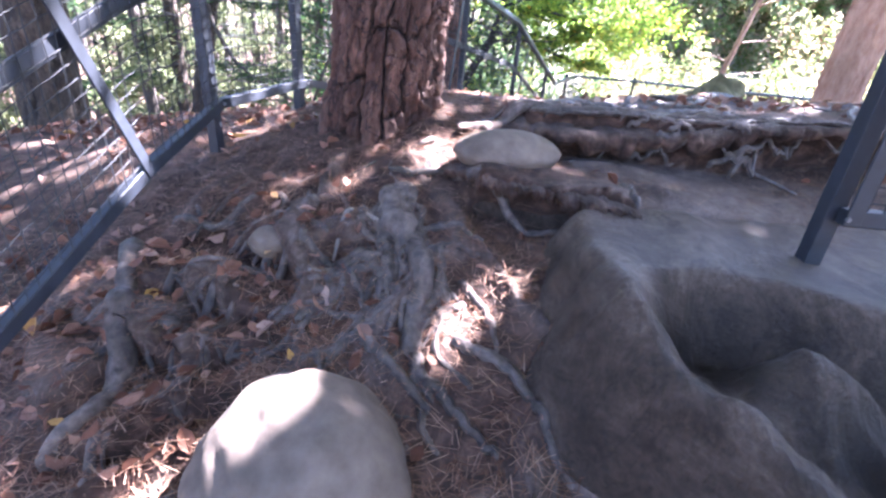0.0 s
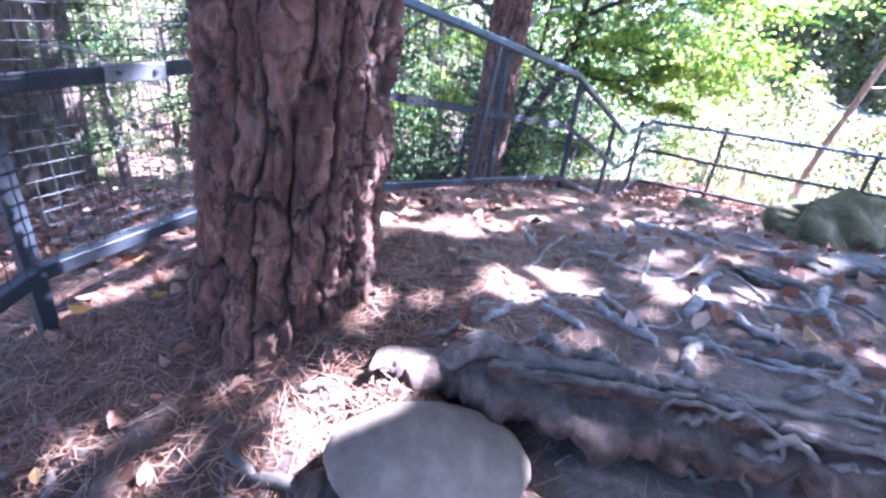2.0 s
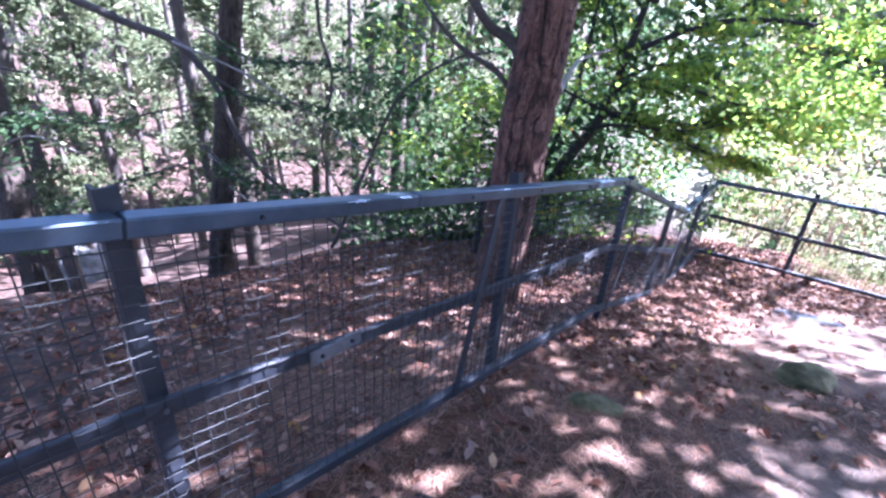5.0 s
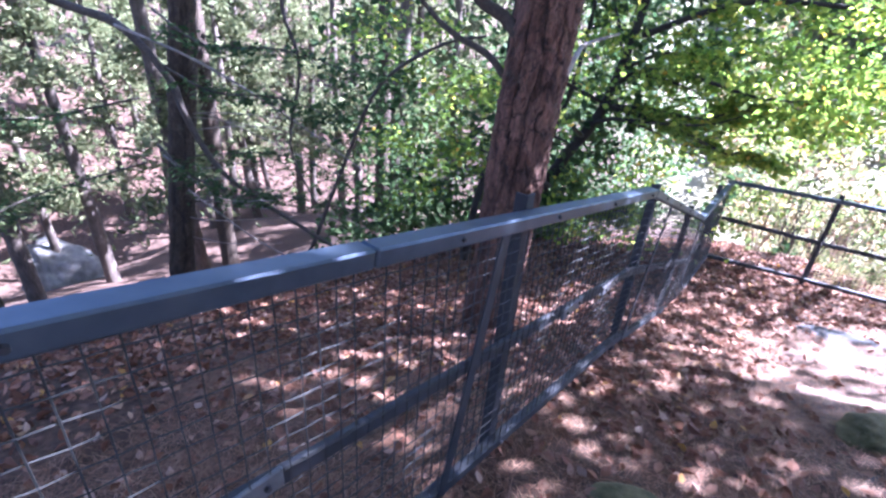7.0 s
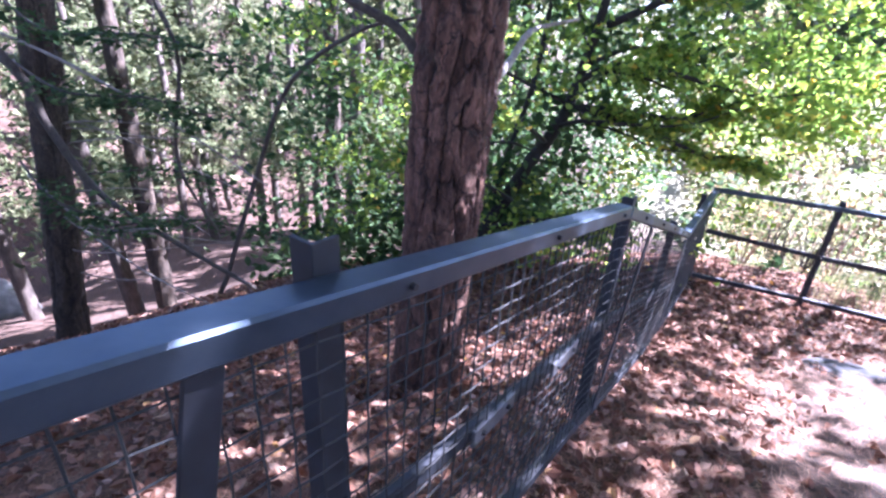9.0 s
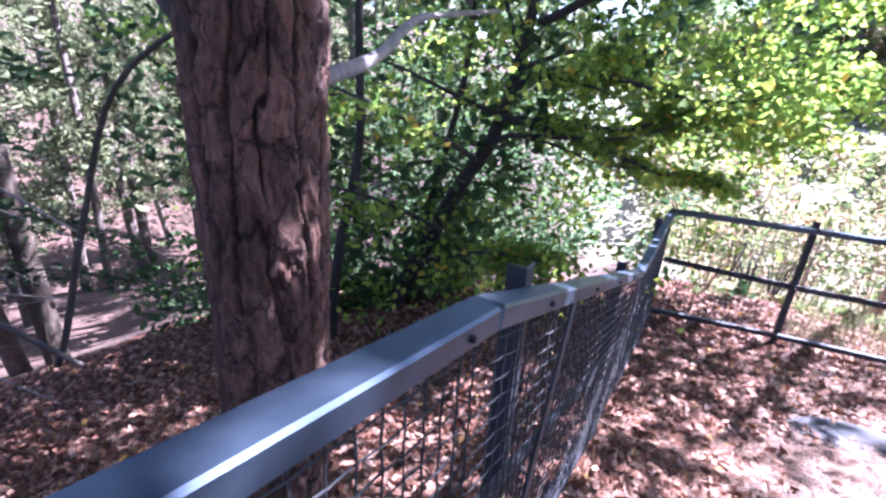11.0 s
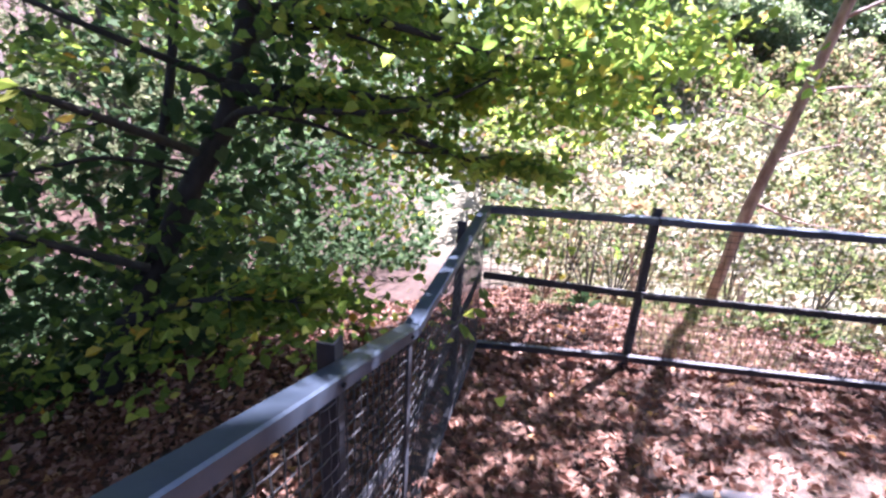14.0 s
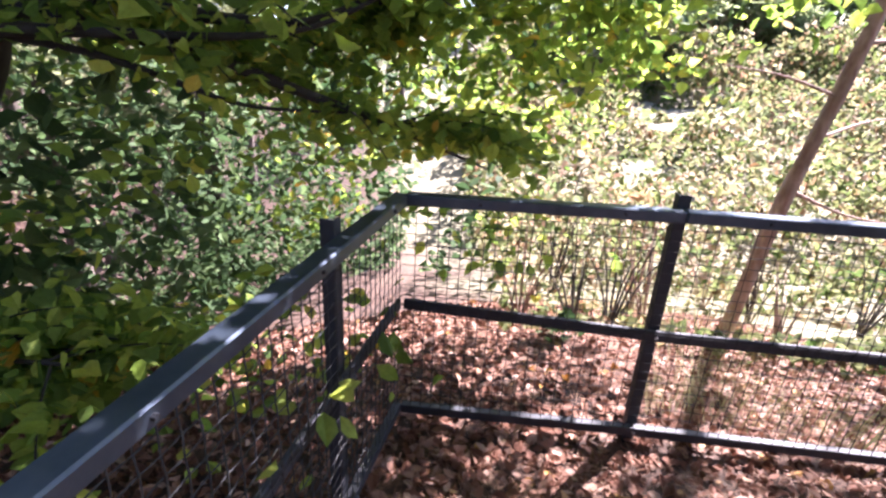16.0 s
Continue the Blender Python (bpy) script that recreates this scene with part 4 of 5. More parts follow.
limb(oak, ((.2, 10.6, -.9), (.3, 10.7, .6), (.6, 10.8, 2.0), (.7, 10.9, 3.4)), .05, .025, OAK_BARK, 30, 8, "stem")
for b, r in ((((0.94, 10.48, 1.45), (1.16, 10.13, 1.59), (1.57, 10.05, 1.61), (1.98, 10.03, 1.62), (2.34, 10.03, 1.68), (2.72, 9.97, 1.87)), .032),
             (((1.21, 10.13, 1.59), (1.53, 10.13, 1.53), (1.77, 10.13, 1.45), (2.06, 10.13, 1.36), (2.50, 10.19, 1.34)), .02),
             (((1.02, 10.46, 1.73), (0.60, 10.30, 1.90), (0.27, 10.24, 2.04), (-0.17, 10.24, 2.19), (-0.75, 10.13, 2.20)), .03),
             (((1.13, 10.57, 2.02), (1.49, 10.46, 2.12), (1.86, 10.41, 2.07), (2.17, 10.35, 1.97)), .03),
             (((0.74, 10.46, 1.11), (0.34, 10.13, 1.28), (-0.09, 9.81, 1.23), (-0.53, 9.59, 1.34)), .018)):
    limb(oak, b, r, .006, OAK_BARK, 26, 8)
rr = np.random.RandomState(41)
spots, twigs = [], Pile()
for k, b in enumerate(boughs):
    line = smooth_line(b, 40)
    for _ in range(17):
        i = rr.randint(8, 39)
        way = line[min(i + 1, 39)] - line[i - 1]
        a = math.atan2(way[1], way[0]) + rr.choice((-1, 1)) * rr.uniform(.4, 1.3)
        reach = rr.uniform(.3, .75)
        d = np.array([math.cos(a), math.sin(a), rr.normal(-.1, .18)])
        tw = smooth_line([line[i], line[i] + d * reach * .55 + [0, 0, .03], line[i] + d * reach - [0, 0, .06]], 12)
        twigs.add(*tube(tw, np.linspace(.006, .002, 12), 4))
        q = tw[rr.randint(2, 12, 62)]
        spots.append(q + rr.normal(0, 1, q.shape) * (.09, .09, .035) - [0, 0, .03])
twigs = twigs.make("twig_spray", OAK_BARK, oak, "fine dark twigs")
tagged(twigs, kind="stuff")
for lo, hi, clumps, each, flat in (((-2.6, 9.7, -.8), (1.3, 11.8, 3.0), 30, 80, .09), ((1.0, 9.1, 1.9), (5.4, 11.6, 3.7), 48, 70, .09), ((.0, 10.4, 1.2), (3.6, 12.4, 2.6), 14, 70, .1),
                                    ((2.0, 10.2, .3), (4.3, 12.8, 2.4), 17, 70, .12), ((.4, 9.5, -.6), (2.4, 11.0, 1.2), 10, 70, .1), ((1.7, 10.0, 1.35), (4.3, 11.5, 2.7), 26, 70, .1)):
    for c in range(clumps):
        mid = rr.uniform(lo, hi)
        spots.append(mid + rr.normal(0, 1, (each, 3)) * (.27, .27, flat))
spots = np.vstack(spots)
keep = spots[:, 2] > height(spots[:, 0], spots[:, 1]) + .05
keep &= ~((spots[:, 1] < 10.05) & (spots[:, 0] < 2.9) & (spots[:, 2] > .7) & (rr.rand(len(spots)) < .6))
# added crown above the view, shading the slope and the lower boughs
top = crown_points(rr, (3.4, 11.9, 7.3), (2.4, 2.1, 1.0), 3600, 36, (.5, .5, .3))
limb(oak, ((1.35, 10.2, 3.5), (2.2, 10.9, 5.0), (2.8, 11.5, 6.2), (3.4, 11.9, 7.3)), .05, .015, OAK_BARK, 30, 8)
blades("crown", top, .13, .62, GREEN, oak, "unseen high leaves added over the broadleaf tree for shade", .55, seed=43)
blades("leaves", spots[keep], .085, .64, GREEN, oak, "broad green leaves, some yellow and orange", .55, seed=42)
settle(oak)

# added pines whose crowns, above the view, shade the slope and the boughs
for k, (x, y, h, cx, cy, w, n) in enumerate(((.3, 17.0, 9.3, 1.0, 13.8, 2.8, 2400), (-3.2, 13.5, 8.2, .0, 11.6, 2.6, 4000), (-6.0, 11.5, 8.0, -2.8, 10.6, 2.8, 2200))):
    t = thing("pine_tree", (x, y, hz(x, y)), "tall pine added to shade the slope below the handrail", "tree", "slope pines")
    trunk("trunk", t, (x, y, hz(x, y) - .2), (.01, -.01), .17, h - hz(x, y), DARK_BARK, 40, 90, 8, .25, .015, .2, 90 + k, .09)
    limb(t, ((x, y, h - 1.2), (.5 * x + .5 * cx, .5 * y + .5 * cy, h - .5), (cx, cy, h)), .08, .02, DARK_BARK, 16)
    high_crown(t, (cx, cy, h), (w, w, 1.4), n, 160 + k, .2, CONIFER, 40)
    settle(t)

# added pines out of view; their crowns shade the path from the sunny side
for k, (x, y, h, w, n, cx, cy) in enumerate(((7.8, 3.0, 7.5, 2.4, 2400, 7.4, 2.6), (9.4, 7.2, 8.5, 2.4, 1900, 6.4, 8.5), (13.0, 11.0, 9.5, 3.0, 2200, 11.5, 12.0), (5.8, .2, 7.5, 2.8, 2500, 5.6, 1.2), (11.0, 5.5, 9.0, 2.8, 2300, 9.6, 7.0))):
    t = thing("pine_tree", (x, y, hz(x, y)), "unseen tall pine added to shade the lookout", "tree", "shade pines")
    trunk("trunk", t, (x, y, hz(x, y) - .2), (.01, .01), .2, h, PINE_BARK, 40, 60, 8, .25, .015, .2, 50 + k, .1)
    limb(t, ((x, y, h - .8), (.5 * x + .5 * cx, .5 * y + .5 * cy, h - .3), (cx, cy, h)), .07, .02, PINE_BARK, 16)
    high_crown(t, (cx, cy, h), (w, w, 1.6), n, 60 + k, .2, CONIFER, 24)
    if k == 1:
        limb(t, ((x, y, h - 1.5), (7.6, 7.3, h - 1.0), (5.6, 7.0, h - .8)), .06, .02, PINE_BARK, 16)
        high_crown(t, (5.5, 7.0, h - .8), (1.6, 1.4, .8), 650, 79, .2, CONIFER, 24)
        limb(t, ((x, y, h - 1.6), (7.4, 8.8, h - 1.2), (5.4, 10.0, h - 1.0)), .07, .02, PINE_BARK, 16)
        high_crown(t, (5.2, 9.9, h - 1.0), (2.1, 2.3, 1.0), 1300, 78, .2, CONIFER, 30)
    settle(t)


# added pines, never in view: crowns cut sky light over the shaded side and start
for k, (x, y, h, cx, cy) in enumerate(((-5.2, .6, 8.6, -3.6, .8), (-3.4, -4.2, 8.4, -2.4, -2.2), (1.8, -5.0, 8.8, 1.4, -3.0), (-6.2, 3.2, 9.2, -4.2, 4.2), (-4.6, -1.8, 9.4, -1.4, 1.4), (5.2, -3.6, 8.2, 4.4, -2.2))):
    t = thing("pine_tree", (x, y, hz(x, y)), "unseen tall pine added to cut sky light over the shaded slope", "tree", "shade pines")
    trunk("trunk", t, (x, y, hz(x, y) - .2), (.01, .01), .19, h - hz(x, y), DARK_BARK, 40, 60, 8, .25, .015, .2, 190 + k, .1)
    limb(t, ((x, y, h - .8), (.5 * x + .5 * cx, .5 * y + .5 * cy, h - .3), (cx, cy, h)), .07, .02, DARK_BARK, 16)
    high_crown(t, (cx, cy, h), (3.2, 3.2, 1.2), 3200, 200 + k, .32, CONIFER, 40)
    settle(t)


# ---- the wood on the slope ----
def forest_tree(seed, tall, r0, sprays):
    """A slim conifer: bare stem below, dead twigs, drooping sprays above."""
    r = np.random.RandomState(seed)
    t = thing("conifer", (0, 0, 0), "slim straight conifer in the shaded wood on the slope", "tree", "wood on the slope")
    z = np.linspace(-.4, tall, 26)
    line = np.column_stack([.06 * np.sin(z * .5 + seed), .06 * np.cos(z * .4 + seed * 2), z])
    mesh_object("trunk", *tube(line, r0 * np.linspace(1.1, .4, 26), 12, .12, seed), GREY_BARK, t, "", True)
    places = []
    for k in range(26):
        h, a = r.uniform(1.0, tall * .97), r.uniform(0, 6.28)
        reach = r.uniform(.5, 1.7) * (1.2 - .5 * h / tall)
        d = np.array([np.cos(a), np.sin(a), 0])
        tip = d * reach + [0, 0, h - r.uniform(.05, .5)]
        ln = smooth_line([d * .05 + [0, 0, h], d * reach * .5 + [0, 0, h + .04], tip], 8)
        if k < 12:
            mesh_object("branch", *tube(ln, np.linspace(.014, .004, 8), 5), TWIG, t)
        if h > 2.6:
            m = sprays // 22
            q = ln[r.randint(2, 8, m)]
            places.append(q + r.normal(0, 1, (m, 3)) * (.17, .17, .11) - [0, 0, .08])
    blades("crown", np.vstack(places), .19, .3, CONIFER, t, "sparse feathery green sprays", .5, seed=seed)
    return t


models = [forest_tree(70, 11, .13, 3600), forest_tree(71, 12, .17, 3400), forest_tree(72, 10, .10, 3600), forest_tree(73, 13, .2, 3600)]
rf = np.random.RandomState(77)
taken = [(-4, 8.1), (-3.1, 3.9), (-5.6, 6.7), (.1, 6.95), (-.1, 9.85)]
wood = []
for bearing, dist in ((43, 16), (39, 19), (36.5, 17), (34, 20), (24, 18), (22, 15), (13, 20), (15, 17.5), (6, 22), (5, 19), (1.5, 21), (50, 12.5), (54, 15), (57, 11), (47, 22), (29, 21), (10, 14)):
    wood.append((.23 - dist * math.sin(radians(bearing)), 3.5 + dist * math.cos(radians(bearing))))
while len(wood) < 105:
    x, y = rf.uniform(-34, 9), rf.uniform(-6, 46)
    out = (np.interp(y, FY, FX) - x) * .9
    if out > 6.5 and (y > 13 or x < -6) and min(math.hypot(x - a, y - b) for a, b in wood + taken) > 1.1:
        wood.append((x, y))
# unseen conifers added behind the start and to the right to block sky light
for k in range(60):
    a = radians(rf.uniform(150, 385))
    d = rf.uniform(7.5, 22)
    x, y = 1.0 + d * math.cos(a), 1.5 + d * math.sin(a)
    if (y < -4.5 or (x > 8.5 and y < 4.5)) and min(math.hypot(x - a, y - b) for a, b in wood + taken) > 1.0:
        wood.append((x, y))
for k, (x, y) in enumerate(wood):
    m = pose(x, y, hz(x, y), rf.normal(0, 2.2), rf.normal(0, 2.2), rf.uniform(0, 360)) @ Matrix.Scale(rf.uniform(.8, 1.25), 4)
    if k < 4:
        models[k].matrix_basis = m
    else:
        copy_thing(models[k % 4], m)

r = np.random.RandomState(81)
n = 108000
a = np.column_stack([r.uniform(-36, 8, n), r.uniform(2, 50, n), .5 + r.uniform(.0, 1, n) ** .7 * 13])
out = (np.interp(a[:, 1], FY, FX) - a[:, 0]) * .9
a = a[(out > 7) & ((a[:, 1] > 12) | (a[:, 0] < -9)) & (vnoise(a[:, 0] * .5, a[:, 1] * .5 + a[:, 2] * .8, 83) > -.2 - .02 * (out - 12))]
a[:, 2] += height(a[:, 0], a[:, 1])
tagged(blades("understorey_foliage", a, .22, .4, CONIFER, None, "", .6, seed=82), "hazy light green foliage between the trunks of the wood", "foliage", kind="stuff")

r = np.random.RandomState(86)
n = 30000
a = np.column_stack([-3.4 + 7.4 * r.rand(n) ** .8, 10.25 + 9.5 * r.rand(n) ** 1.5, r.rand(n) ** 1.6 * 4.4])
a = a[vnoise(a[:, 0] * .7, a[:, 1] * .7 + a[:, 2], 87) > -.35 + .6 * step((a[:, 0] + .5) / 3.5)]
a[:, 2] += height(a[:, 0], a[:, 1])
tagged(blades("undergrowth", a, .15, .55, HEMLOCK, None, "", .6, seed=88), "green undergrowth down the slope behind the broadleaf tree", "foliage", kind="stuff")

# ---- sunny bank beyond the end fence ----
r = np.random.RandomState(91)
n = 240000
e, g = 1.2 + 46 * r.rand(n) ** 1.2, r.uniform(-5, 34, n)
px, py = 2.68 + .45 * e + .89 * g, 9.87 + .89 * e - .45 * g
bush = vnoise(px * .45, py * .45, 92) + .5 * vnoise(px * 1.3, py * 1.3, 93)
tallness = np.clip(bush + .25, 0, 1.2) * np.minimum(1, e / 5)
a = np.column_stack([px, py, height(px, py) + .05 + r.rand(n) ** .7 * tallness * 2.4])
keep = (px > 3.4 + .25 * (py - 10)) & (bush > -.6 + .5 * r.rand(n))
tagged(blades("bank_shrubs", a[keep], (.09 + .008 * e)[keep], .5, PALE_SHRUB, None, "", .7, seed=94), "sunlit pale shrubs and bracken on the far bank", "shrubs", kind="stuff")
n = 22000
e, g = .25 + 9 * r.rand(n) ** 1.7, r.uniform(.6, 14, n)
px, py = 2.68 + .45 * e + .89 * g, 9.87 + .89 * e - .45 * g
dens = vnoise(px * 1.1, py * 1.1, 95) + .02 * g
a = np.column_stack([px, py, height(px, py) + .12])[dens > .0]
tagged(strips("dry_grass", a, .42, .006, DRY_GRASS, None, "", .35, 96), "dry yellow-green grass behind the end fence", "grass", kind="stuff")
me = bpy.data.objects["dry_grass"].data
co = np.empty(len(me.vertices) * 3, np.float32)
me.vertices.foreach_get("co", co)
co = co.reshape(-1, 4, 3)
mid = co.mean(1)
half = np.linalg.norm(co[:, 1] - co[:, 0], axis=1) * .5
lean = (co[:, 1] - co[:, 0]) * .25
co[:, 0], co[:, 3] = mid - [0, 0, .15] - .003, mid - [0, 0, .15] + .003
co[:, 1], co[:, 2] = mid + lean + half[:, None] * [0, 0, 1] - .001, mid + lean + half[:, None] * [0, 0, 1] + .001
me.vertices.foreach_set("co", co.reshape(-1))

# trees along the far bank
bank = thing("bank_tree", (0, 0, 0), "pale sunlit broadleaf tree on the far bank", "tree", "far bank trees")
r = np.random.RandomState(97)
mesh_object("trunk", *tube(smooth_line(((0, 0, -.4), (.1, 0, 1.5), (0, .15, 3.5)), 12), np.linspace(.14, .06, 12), 8, .1, 3), GREY_BARK, bank, "", True)
blades("crown", crown_points(r, (0, 0, 3.6), (2.2, 2.2, 2.2), 3000, 26, (.42, .42, .34)), .26, .6, BANK_LEAF, bank, "", .6, seed=98)
first = True
for k in range(56):
    e, g = r.uniform(26, 52), r.uniform(-8, 46)
    x, y = 2.68 + .45 * e + .89 * g, 9.87 + .89 * e - .45 * g
    m = pose(x, y, hz(x, y), 0, 0, r.uniform(0, 360)) @ Matrix.Scale(r.uniform(.6, 1.5), 4)
    if first:
        bank.matrix_basis, first = m, False
    else:
        copy_thing(bank, m)

# dark twiggy shrubs behind the end fence
for k, (x, y, s) in enumerate(((4.35, 10.6, 1.0), (4.9, 10.9, .8), (6.6, 11.4, .9), (3.9, 11.2, .8), (4.0, 10.5, .7), (5.3, 11.6, 1.2), (7.4, 10.9, 1.1), (5.6, 10.3, .6), (4.7, 12.2, 1.4), (7.0, 12.4, 1.4))):
    r = np.random.RandomState(100 + k)
    t = thing("shrub", (x, y, hz(x, y)), "bare twiggy shrub behind the end fence", "shrub", "twiggy shrubs")
    for _ in range(7):
        a = r.uniform(0, 6.28)
        d = np.array([math.cos(a), math.sin(a), 0]) * r.uniform(.15, .5) * s
        limb(t, ((x, y, hz(x, y) - .05), (x + d[0] * .4, y + d[1] * .4, hz(x, y) + .45 * s), (x + d[0], y + d[1], hz(x, y) + r.uniform(.7, 1.2) * s)), .012, .003, LEAN_BARK if k % 2 else TWIG, 10, 5, "stem")
    settle(t)


# ---- stones ----
def boulder(x, y, sink, size, turn, seed, material, label, rough=.10, up=None):
    """A weathered stone, partly sunk into the ground."""
    bm = bmesh.new()
    bmesh.ops.create_icosphere(bm, subdivisions=5, radius=1)
    co = np.array([v.co for v in bm.verts])
    k = 1 + rough * (vnoise(co[:, 0] * 1.6 + co[:, 2] * .8 + 7, co[:, 1] * 1.6 - co[:, 2] * .6, seed) + .4 * vnoise(co[:, 0] * 4 + co[:, 2] * 3, co[:, 1] * 4 + co[:, 2] * 2, seed + 1)
                     + .12 * vnoise(co[:, 0] * 13 + co[:, 2] * 9, co[:, 1] * 13 - co[:, 2] * 8, seed + 2))
    for v, s in zip(bm.verts, k):
        p = v.co * float(s)
        p.z = math.copysign(abs(p.z) ** 1.15, p.z)
        v.co = (p.x * size[0], p.y * size[1], p.z * size[2])
    ob = part("boulder", bm, material, None, smooth=True)
    ob.matrix_world = pose(x, y, (hz(x, y) if up is None else up) + size[2] * (1 - sink) - size[2] * .35, 0, 0, turn)
    return tagged(ob, label, "rock", "stones on the path")


boulder(-.26, .78, .55, (.25, .27, .19), 20, 201, SANDSTONE, "rounded pale sandstone boulder worn smooth by feet", .08)
boulder(.29, 1.86, .62, (.22, .145, .09), 12, 203, SANDSTONE, "smooth oval sandstone set in the root step", .04)
ox, oy = np.meshgrid(np.arange(.16, 2.3, .015), np.arange(-.7, 1.75, .015), indexing="ij")
rim = np.interp(ox, [.3, .52, .7, .98, 1.15, 2.3], [1.21, 1.13, 1.12, 1.09, .98, .6]) + .05 * vnoise(ox * 3, oy * 0, 61) + .02 * vnoise(ox * 9, oy * 0, 69)
drop = step((rim - oy) / .17)
spine = np.interp(oy, [-.7, .6, .71, .81, .95, 1.18], [1.05, .67, .62, .55, .48, .43])
ridge = ox - spine + .03 * vnoise(oy * 4, ox * 2, 65)
oz = 1.21 + .02 * vnoise(ox * 2.5, oy * 2.5, 62) - drop * (.15 + .30 * np.clip(rim - oy, 0, 2))
oz = oz + step((1.25 - oy) / .3) * (.17 + .1 * np.clip(1.0 - oy, 0, .5)) * np.exp(-(ridge / .11) ** 2) * drop ** .5
oz = oz + .20 * np.exp(-((ox - .86) / .17) ** 2 - ((oy - .79) / .10) ** 2) + .12 * np.exp(-((ox - 1.1) / .2) ** 2 - ((oy - .55) / .15) ** 2)
oz = oz + drop * (.07 * vnoise(ox * 3.2 + oy * 2, oy * 1.6, 63) + .05 * vnoise(ox * 7 + oy * 4, oy * 4, 64) + .018 * vnoise(ox * 18 + oy * 6, oy * 12, 66) + .009 * vnoise(ox * 38, oy * 24 + ox * 9, 73)) + .008 * vnoise(ox * 8, oy * 8, 70)
side = step((ridge + .23 - .07 * vnoise(oy * 5, oy * 0, 71) - .10 * (1 - drop)) / .22) * step((1.72 - oy) / .2)
oz = oz * side + (height(ox, oy) - .12) * (1 - side)
oi, oj = np.meshgrid(np.arange(ox.shape[0] - 1), np.arange(ox.shape[1] - 1), indexing="ij")
om = ox.shape[1]
rock_faces = np.stack([oi * om + oj, (oi + 1) * om + oj, (oi + 1) * om + oj + 1, oi * om + oj + 1], -1).reshape(-1, 4)
rock_points = np.stack([ox, oy, oz], -1).reshape(-1, 3)
rock = thing("rock_outcrop", (1.2, .8, hz(1.2, .8)), "dark worn bedrock with smooth ridges and hollows beside the steps", "rock")
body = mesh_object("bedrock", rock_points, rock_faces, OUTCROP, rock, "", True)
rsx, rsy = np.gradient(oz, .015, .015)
# shade of the hollow and light on the bump put into the rock colour
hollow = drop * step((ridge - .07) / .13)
lit_tone = (.82 - .78 * hollow + .35 * np.exp(-((ox - .86) / .10) ** 2 - ((oy - .79) / .07) ** 2)) * (.8 + .3 * vnoise(ox * 4, oy * 4, 67) + .2 * vnoise(ox * 11, oy * 11, 68)) * (1 - .35 * step((np.hypot(rsx, rsy) - .9) / 1.2))
float_attribute(body, "lit_tone", np.clip(lit_tone, 0, 1))
settle(rock)


def shelf(name, front, depth, thick, seed, label):
    """A ragged mat of roots and packed earth that juts out over the step below it. front: x, y, z along its lip."""
    line = smooth_line(front, 150)
    n = len(line)
    k = np.arange(n)
    taper = np.sin(np.linspace(.06, math.pi - .06, n)) ** .35
    jut = (.03 * vnoise(k * .13, k * 0, seed) + .022 * vnoise(k * .45, k * 0, seed + 1) + .012 * vnoise(k * 1.1, k * 0, seed + 2)) * taper
    fat = thick * taper * (1 + .45 * vnoise(k * .2, k * 0, seed + 3) + .25 * vnoise(k * .7, k * 0, seed + 4))
    rows = []
    for u, v in ((1.0, -.9), (.75, -.15), (.5, 0), (.25, .02), (.1, .0), (.0, -.22), (-.02, -.5), (.04, -.8), (.16, -1.0), (.45, -1.15), (.85, -1.6)):
        y = line[:, 1] - jut * (1 - u) + depth * u * taper
        z = line[:, 2] + fat * v + .012 * vnoise(k * .35 + 40 * u, k * 0 + 9 * u, seed + 5) * (1 - u)
        if u > .3 and v > -.95:
            z = np.maximum(z, height(line[:, 0], y) - .02) if v > -.5 else height(line[:, 0], y) - .05
        rows.append(np.stack([line[:, 0], y, z], 1))
    m = len(rows)
    pts = np.stack(rows, 1).reshape(-1, 3)
    i, j = np.meshgrid(np.arange(n - 1), np.arange(m - 1), indexing="ij")
    q = np.stack([i * m + j, (i + 1) * m + j, (i + 1) * m + j + 1, i * m + j + 1], -1).reshape(-1, 4)
    ob = mesh_object(name, pts, q, SOIL, None, "", True)
    # trodden, rooty top is paler; shade of face and underside put into the colour
    top = np.array([.5, .6, .6, .5, .4, .0, .0, 0, 0, 0, 0])
    float_attribute(ob, "bare", np.tile(top, n) * np.repeat(.7 + .3 * vnoise(k * .3, k * 0, seed + 6), m))
    float_attribute(ob, "rooty", np.clip(np.repeat(.25 + .6 * vnoise(k * .25, k * 0, seed + 7), m), 0, 1) * np.tile(np.array([0, .4, .7, 1, 1, .2, .0, .0, 0, 0, 0]), n))
    return tagged(ob, label, "root mat", "worn root steps")


shelf("root_mat", ((.1, 2.04, 1.37), (.3, 2.01, 1.39), (.48, 1.96, 1.40), (.81, 1.93, 1.40), (1.1, 1.89, 1.44), (1.33, 1.88, 1.48), (1.6, 1.90, 1.49), (2.0, 1.88, 1.50)), .28, .075, 401, "overhanging mat of roots and packed earth along the upper step")
shelf("root_mat", ((.04, 1.74, 1.26), (.17, 1.66, 1.265), (.33, 1.61, 1.25), (.47, 1.60, 1.24), (.6, 1.51, 1.24), (.7, 1.44, 1.235)), .26, .06, 411, "ragged overhanging root mat along the lower step")
boulder(-.55, 1.52, 1.0, (.085, .06, .06), 8, 211, SANDSTONE, "small sandstone cobble in the litter", .08)
boulder(2.2, 3.98, .25, (.25, .21, .22), 15, 213, MOSSY_STONE, "mossy boulder beside the path", .3)
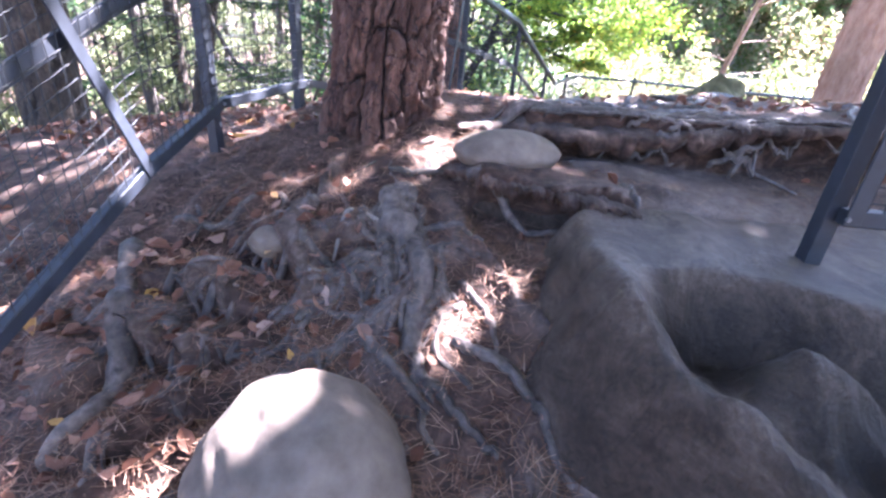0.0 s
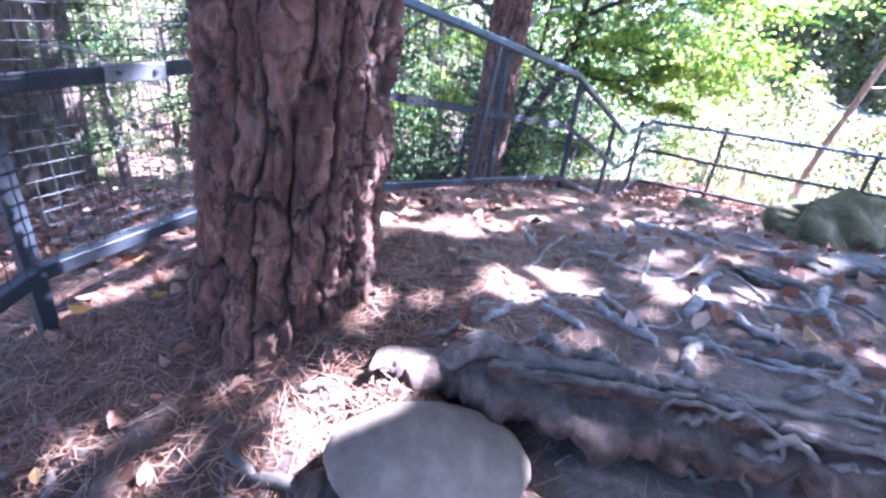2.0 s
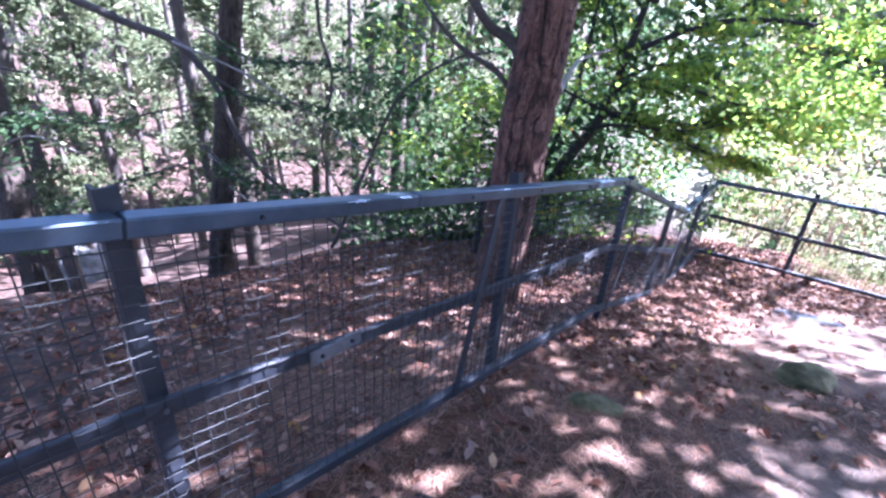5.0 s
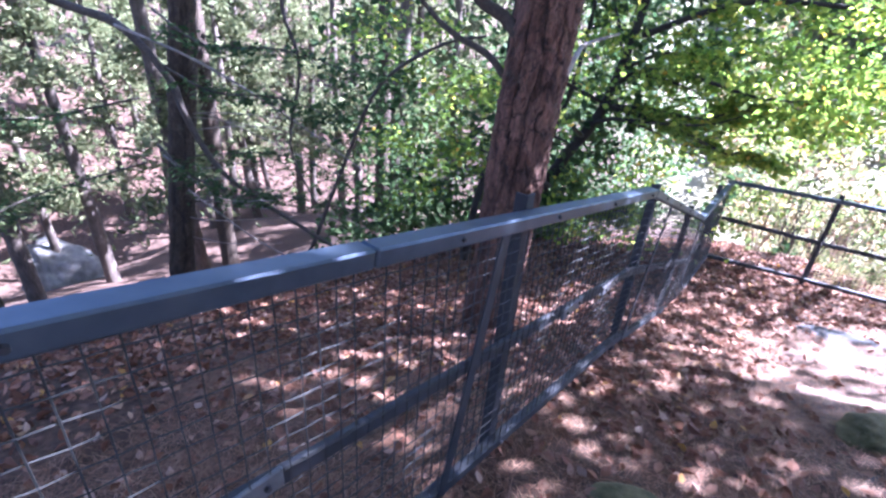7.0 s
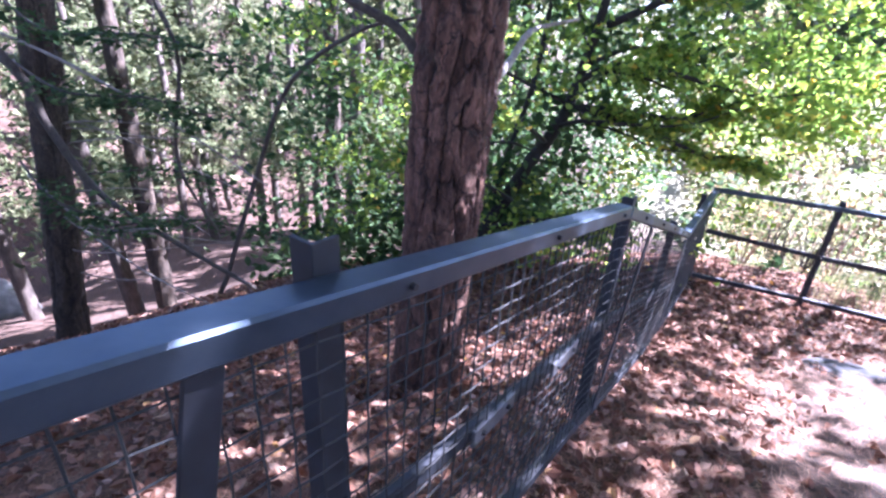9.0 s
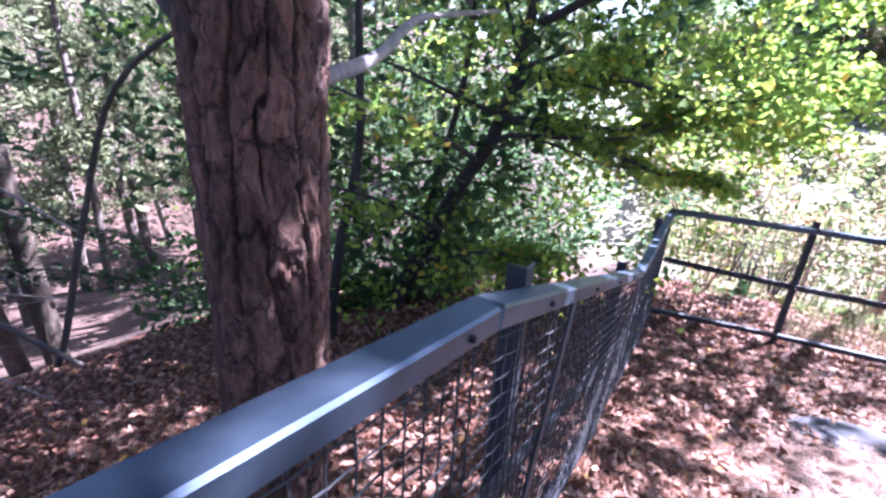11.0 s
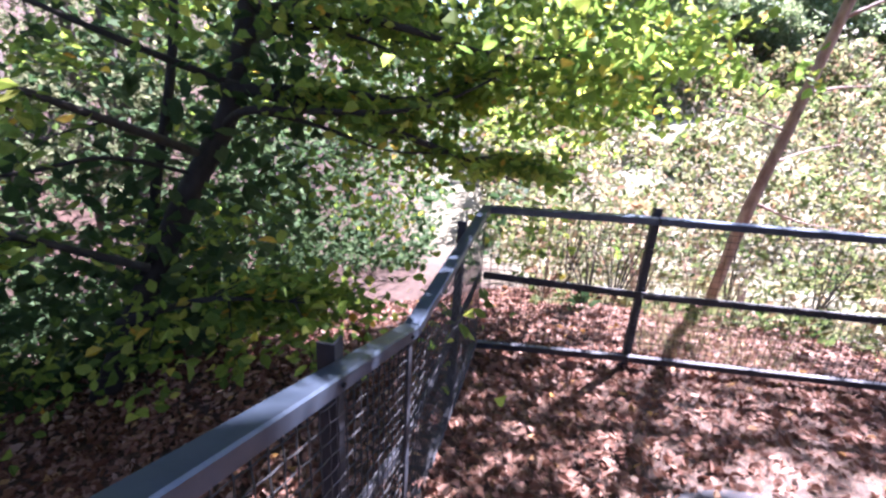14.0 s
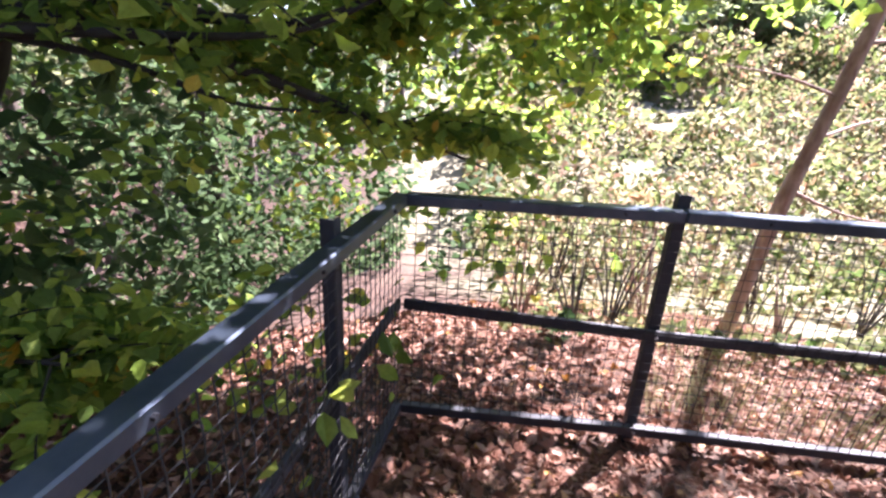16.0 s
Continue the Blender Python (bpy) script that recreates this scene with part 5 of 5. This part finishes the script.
boulder(3.05, 4.3, .4, (.3, .22, .17), -10, 215, MOSSY_STONE, "long low mossy rock beside the path", .2)
for x, y, sx, sy, sz, turn, seed in ((2.45, 3.35, .34, .16, .10, -12, 227), (1.75, 3.0, .22, .12, .05, 15, 229), (3.1, 3.6, .36, .2, .13, 5, 231), (1.3, 2.75, .16, .08, .04, -20, 233)):
    boulder(x, y, .55, (sx, sy, sz), turn, seed, OUTCROP, "low dark rock breaking through the earth", .22)
boulder(.7, 1.57, .6, (.07, .06, .04), 40, 217, SANDSTONE, "small pale stone on the step", .1)
boulder(-.18, 2.96, .55, (.15, .045, .05), 50, 237, PALE_ROCK, "long pale stone half sunk in the needles", .12)
boulder(.47, 3.62, 1.15, (.17, .09, .045), 10, 219, MOSSY_STONE, "flat greenish stone in the litter", .08)
boulder(.78, 4.8, .85, (.15, .09, .06), 0, 221, MOSSY_STONE, "flat greenish stone in the litter", .08)
boulder(2.2, 5.75, .6, (.2, .14, .1), 30, 223, MOSSY_STONE, "small mossy stone in the path", .12)
boulder(-12.0, 12.4, .5, (1.0, .8, 1.1), 20, 235, PALE_ROCK, "grey rock face among the trunks down the slope", .25)
boulder(3.7, 7.95, 1.5, (.62, .28, .07), -25, 225, SLAB, "flat grey stone slab flush with the path", .05)

# ---- sticks and bits of bark ----
rr = np.random.RandomState(231)
for k in range(26):
    if k < 12:
        x, y = rr.uniform(-.95, .1), rr.uniform(1.3, 2.2)
    elif k < 20:
        x, y = rr.uniform(-.2, 2.0), rr.uniform(2.8, 5.5)
    else:
        y = rr.uniform(6, 9.3)
        x = float(np.interp(y, FY, FX)) + rr.uniform(.3, 1.6)
    a, s = rr.uniform(0, 6.28), rr.uniform(.06, .17)
    d = np.array([math.cos(a), math.sin(a)]) * s
    r0 = rr.uniform(.006, .016)
    pts = [(x + d[0] * u, y + d[1] * u, hz(x + d[0] * u, y + d[1] * u) + r0 * .6) for u in (-.6, 0, .6)]
    ob = mesh_object("fallen_stick", *tube(smooth_line(pts, 10), r0 * np.array([.4, .8, 1, 1.05, 1, .95, 1, .9, .8, .4]), 7, .3, k), (TWIG, DEADWOOD, GREY_BARK)[k % 3], None, "", True)
    tagged(ob, ("short dark stick lying in the litter", "short bleached stick lying in the litter", "broken piece of bark lying in the litter")[k % 3], "stick", "sticks in the litter")

# ---- litter ----
def scatter(n, x0, x1, y0, y1, seed, want):
    """Places over the ground; want: share of places kept, from x, y and the distance inside the fence."""
    r = np.random.RandomState(seed)
    x, y = r.uniform(x0, x1, n), r.uniform(y0, y1, n)
    ins = (x - np.interp(y, FY, FX)) * .9
    keep = r.rand(n) < want(x, y, ins)
    x, y = x[keep], y[keep]
    return np.column_stack([x, y, height(x, y) + r.uniform(.003, .012, len(x))])


needles = scatter(150000, -1.6, 3.4, .2, 6.5, 301, lambda x, y, i: np.clip(.85 - .5 * step((i - 1.0) / .6) * (y > 2) - .6 * np.exp(-((i - 1.7) / .5) ** 2) * (y < 2.0) + .35 * vnoise(x * 3, y * 3, 302), .08, 1) * step((7 - y) / 2))
more = scatter(90000, .8, 6.5, 5.2, 11.0, 305, lambda x, y, i: np.clip(.6 + .5 * vnoise(x * 2.2, y * 2.2, 306), .1, 1) * (i > .03))
more[:, 2] += .012
needles = np.vstack([needles, more])
tagged(strips("pine_needles", needles, .085, .0024, NEEDLE, None, "", .12, 303), "dry tan pine needles strewn over roots and earth", "pine needles", kind="stuff")
dead = scatter(150000, -4.5, 6.5, .3, 11.8, 311, lambda x, y, i: np.clip((.2 + .62 * step((y - 4.5) / 3.5)) * (1 - np.where(y < 6, .7, .97) * step((i - .45) / .7) * step((8.9 - y) / 1.2)) + .22 * vnoise(x * 1.5, y * 1.5, 312) * (1 - .8 * step((i - .5) / .6) * (y < 8.6)), .02, 1) * np.where(i < 0, .8, 1) * np.where((y < 2.2) & (i > .7), .10, 1))
dead[:, 2] += .008
tagged(blades("fallen_leaves", dead, .062, .55, BROWN_LEAF, None, "", .38, .35, curl=.18, seed=313), "curled brown fallen leaves with a few yellow ones", "leaf litter", kind="stuff")
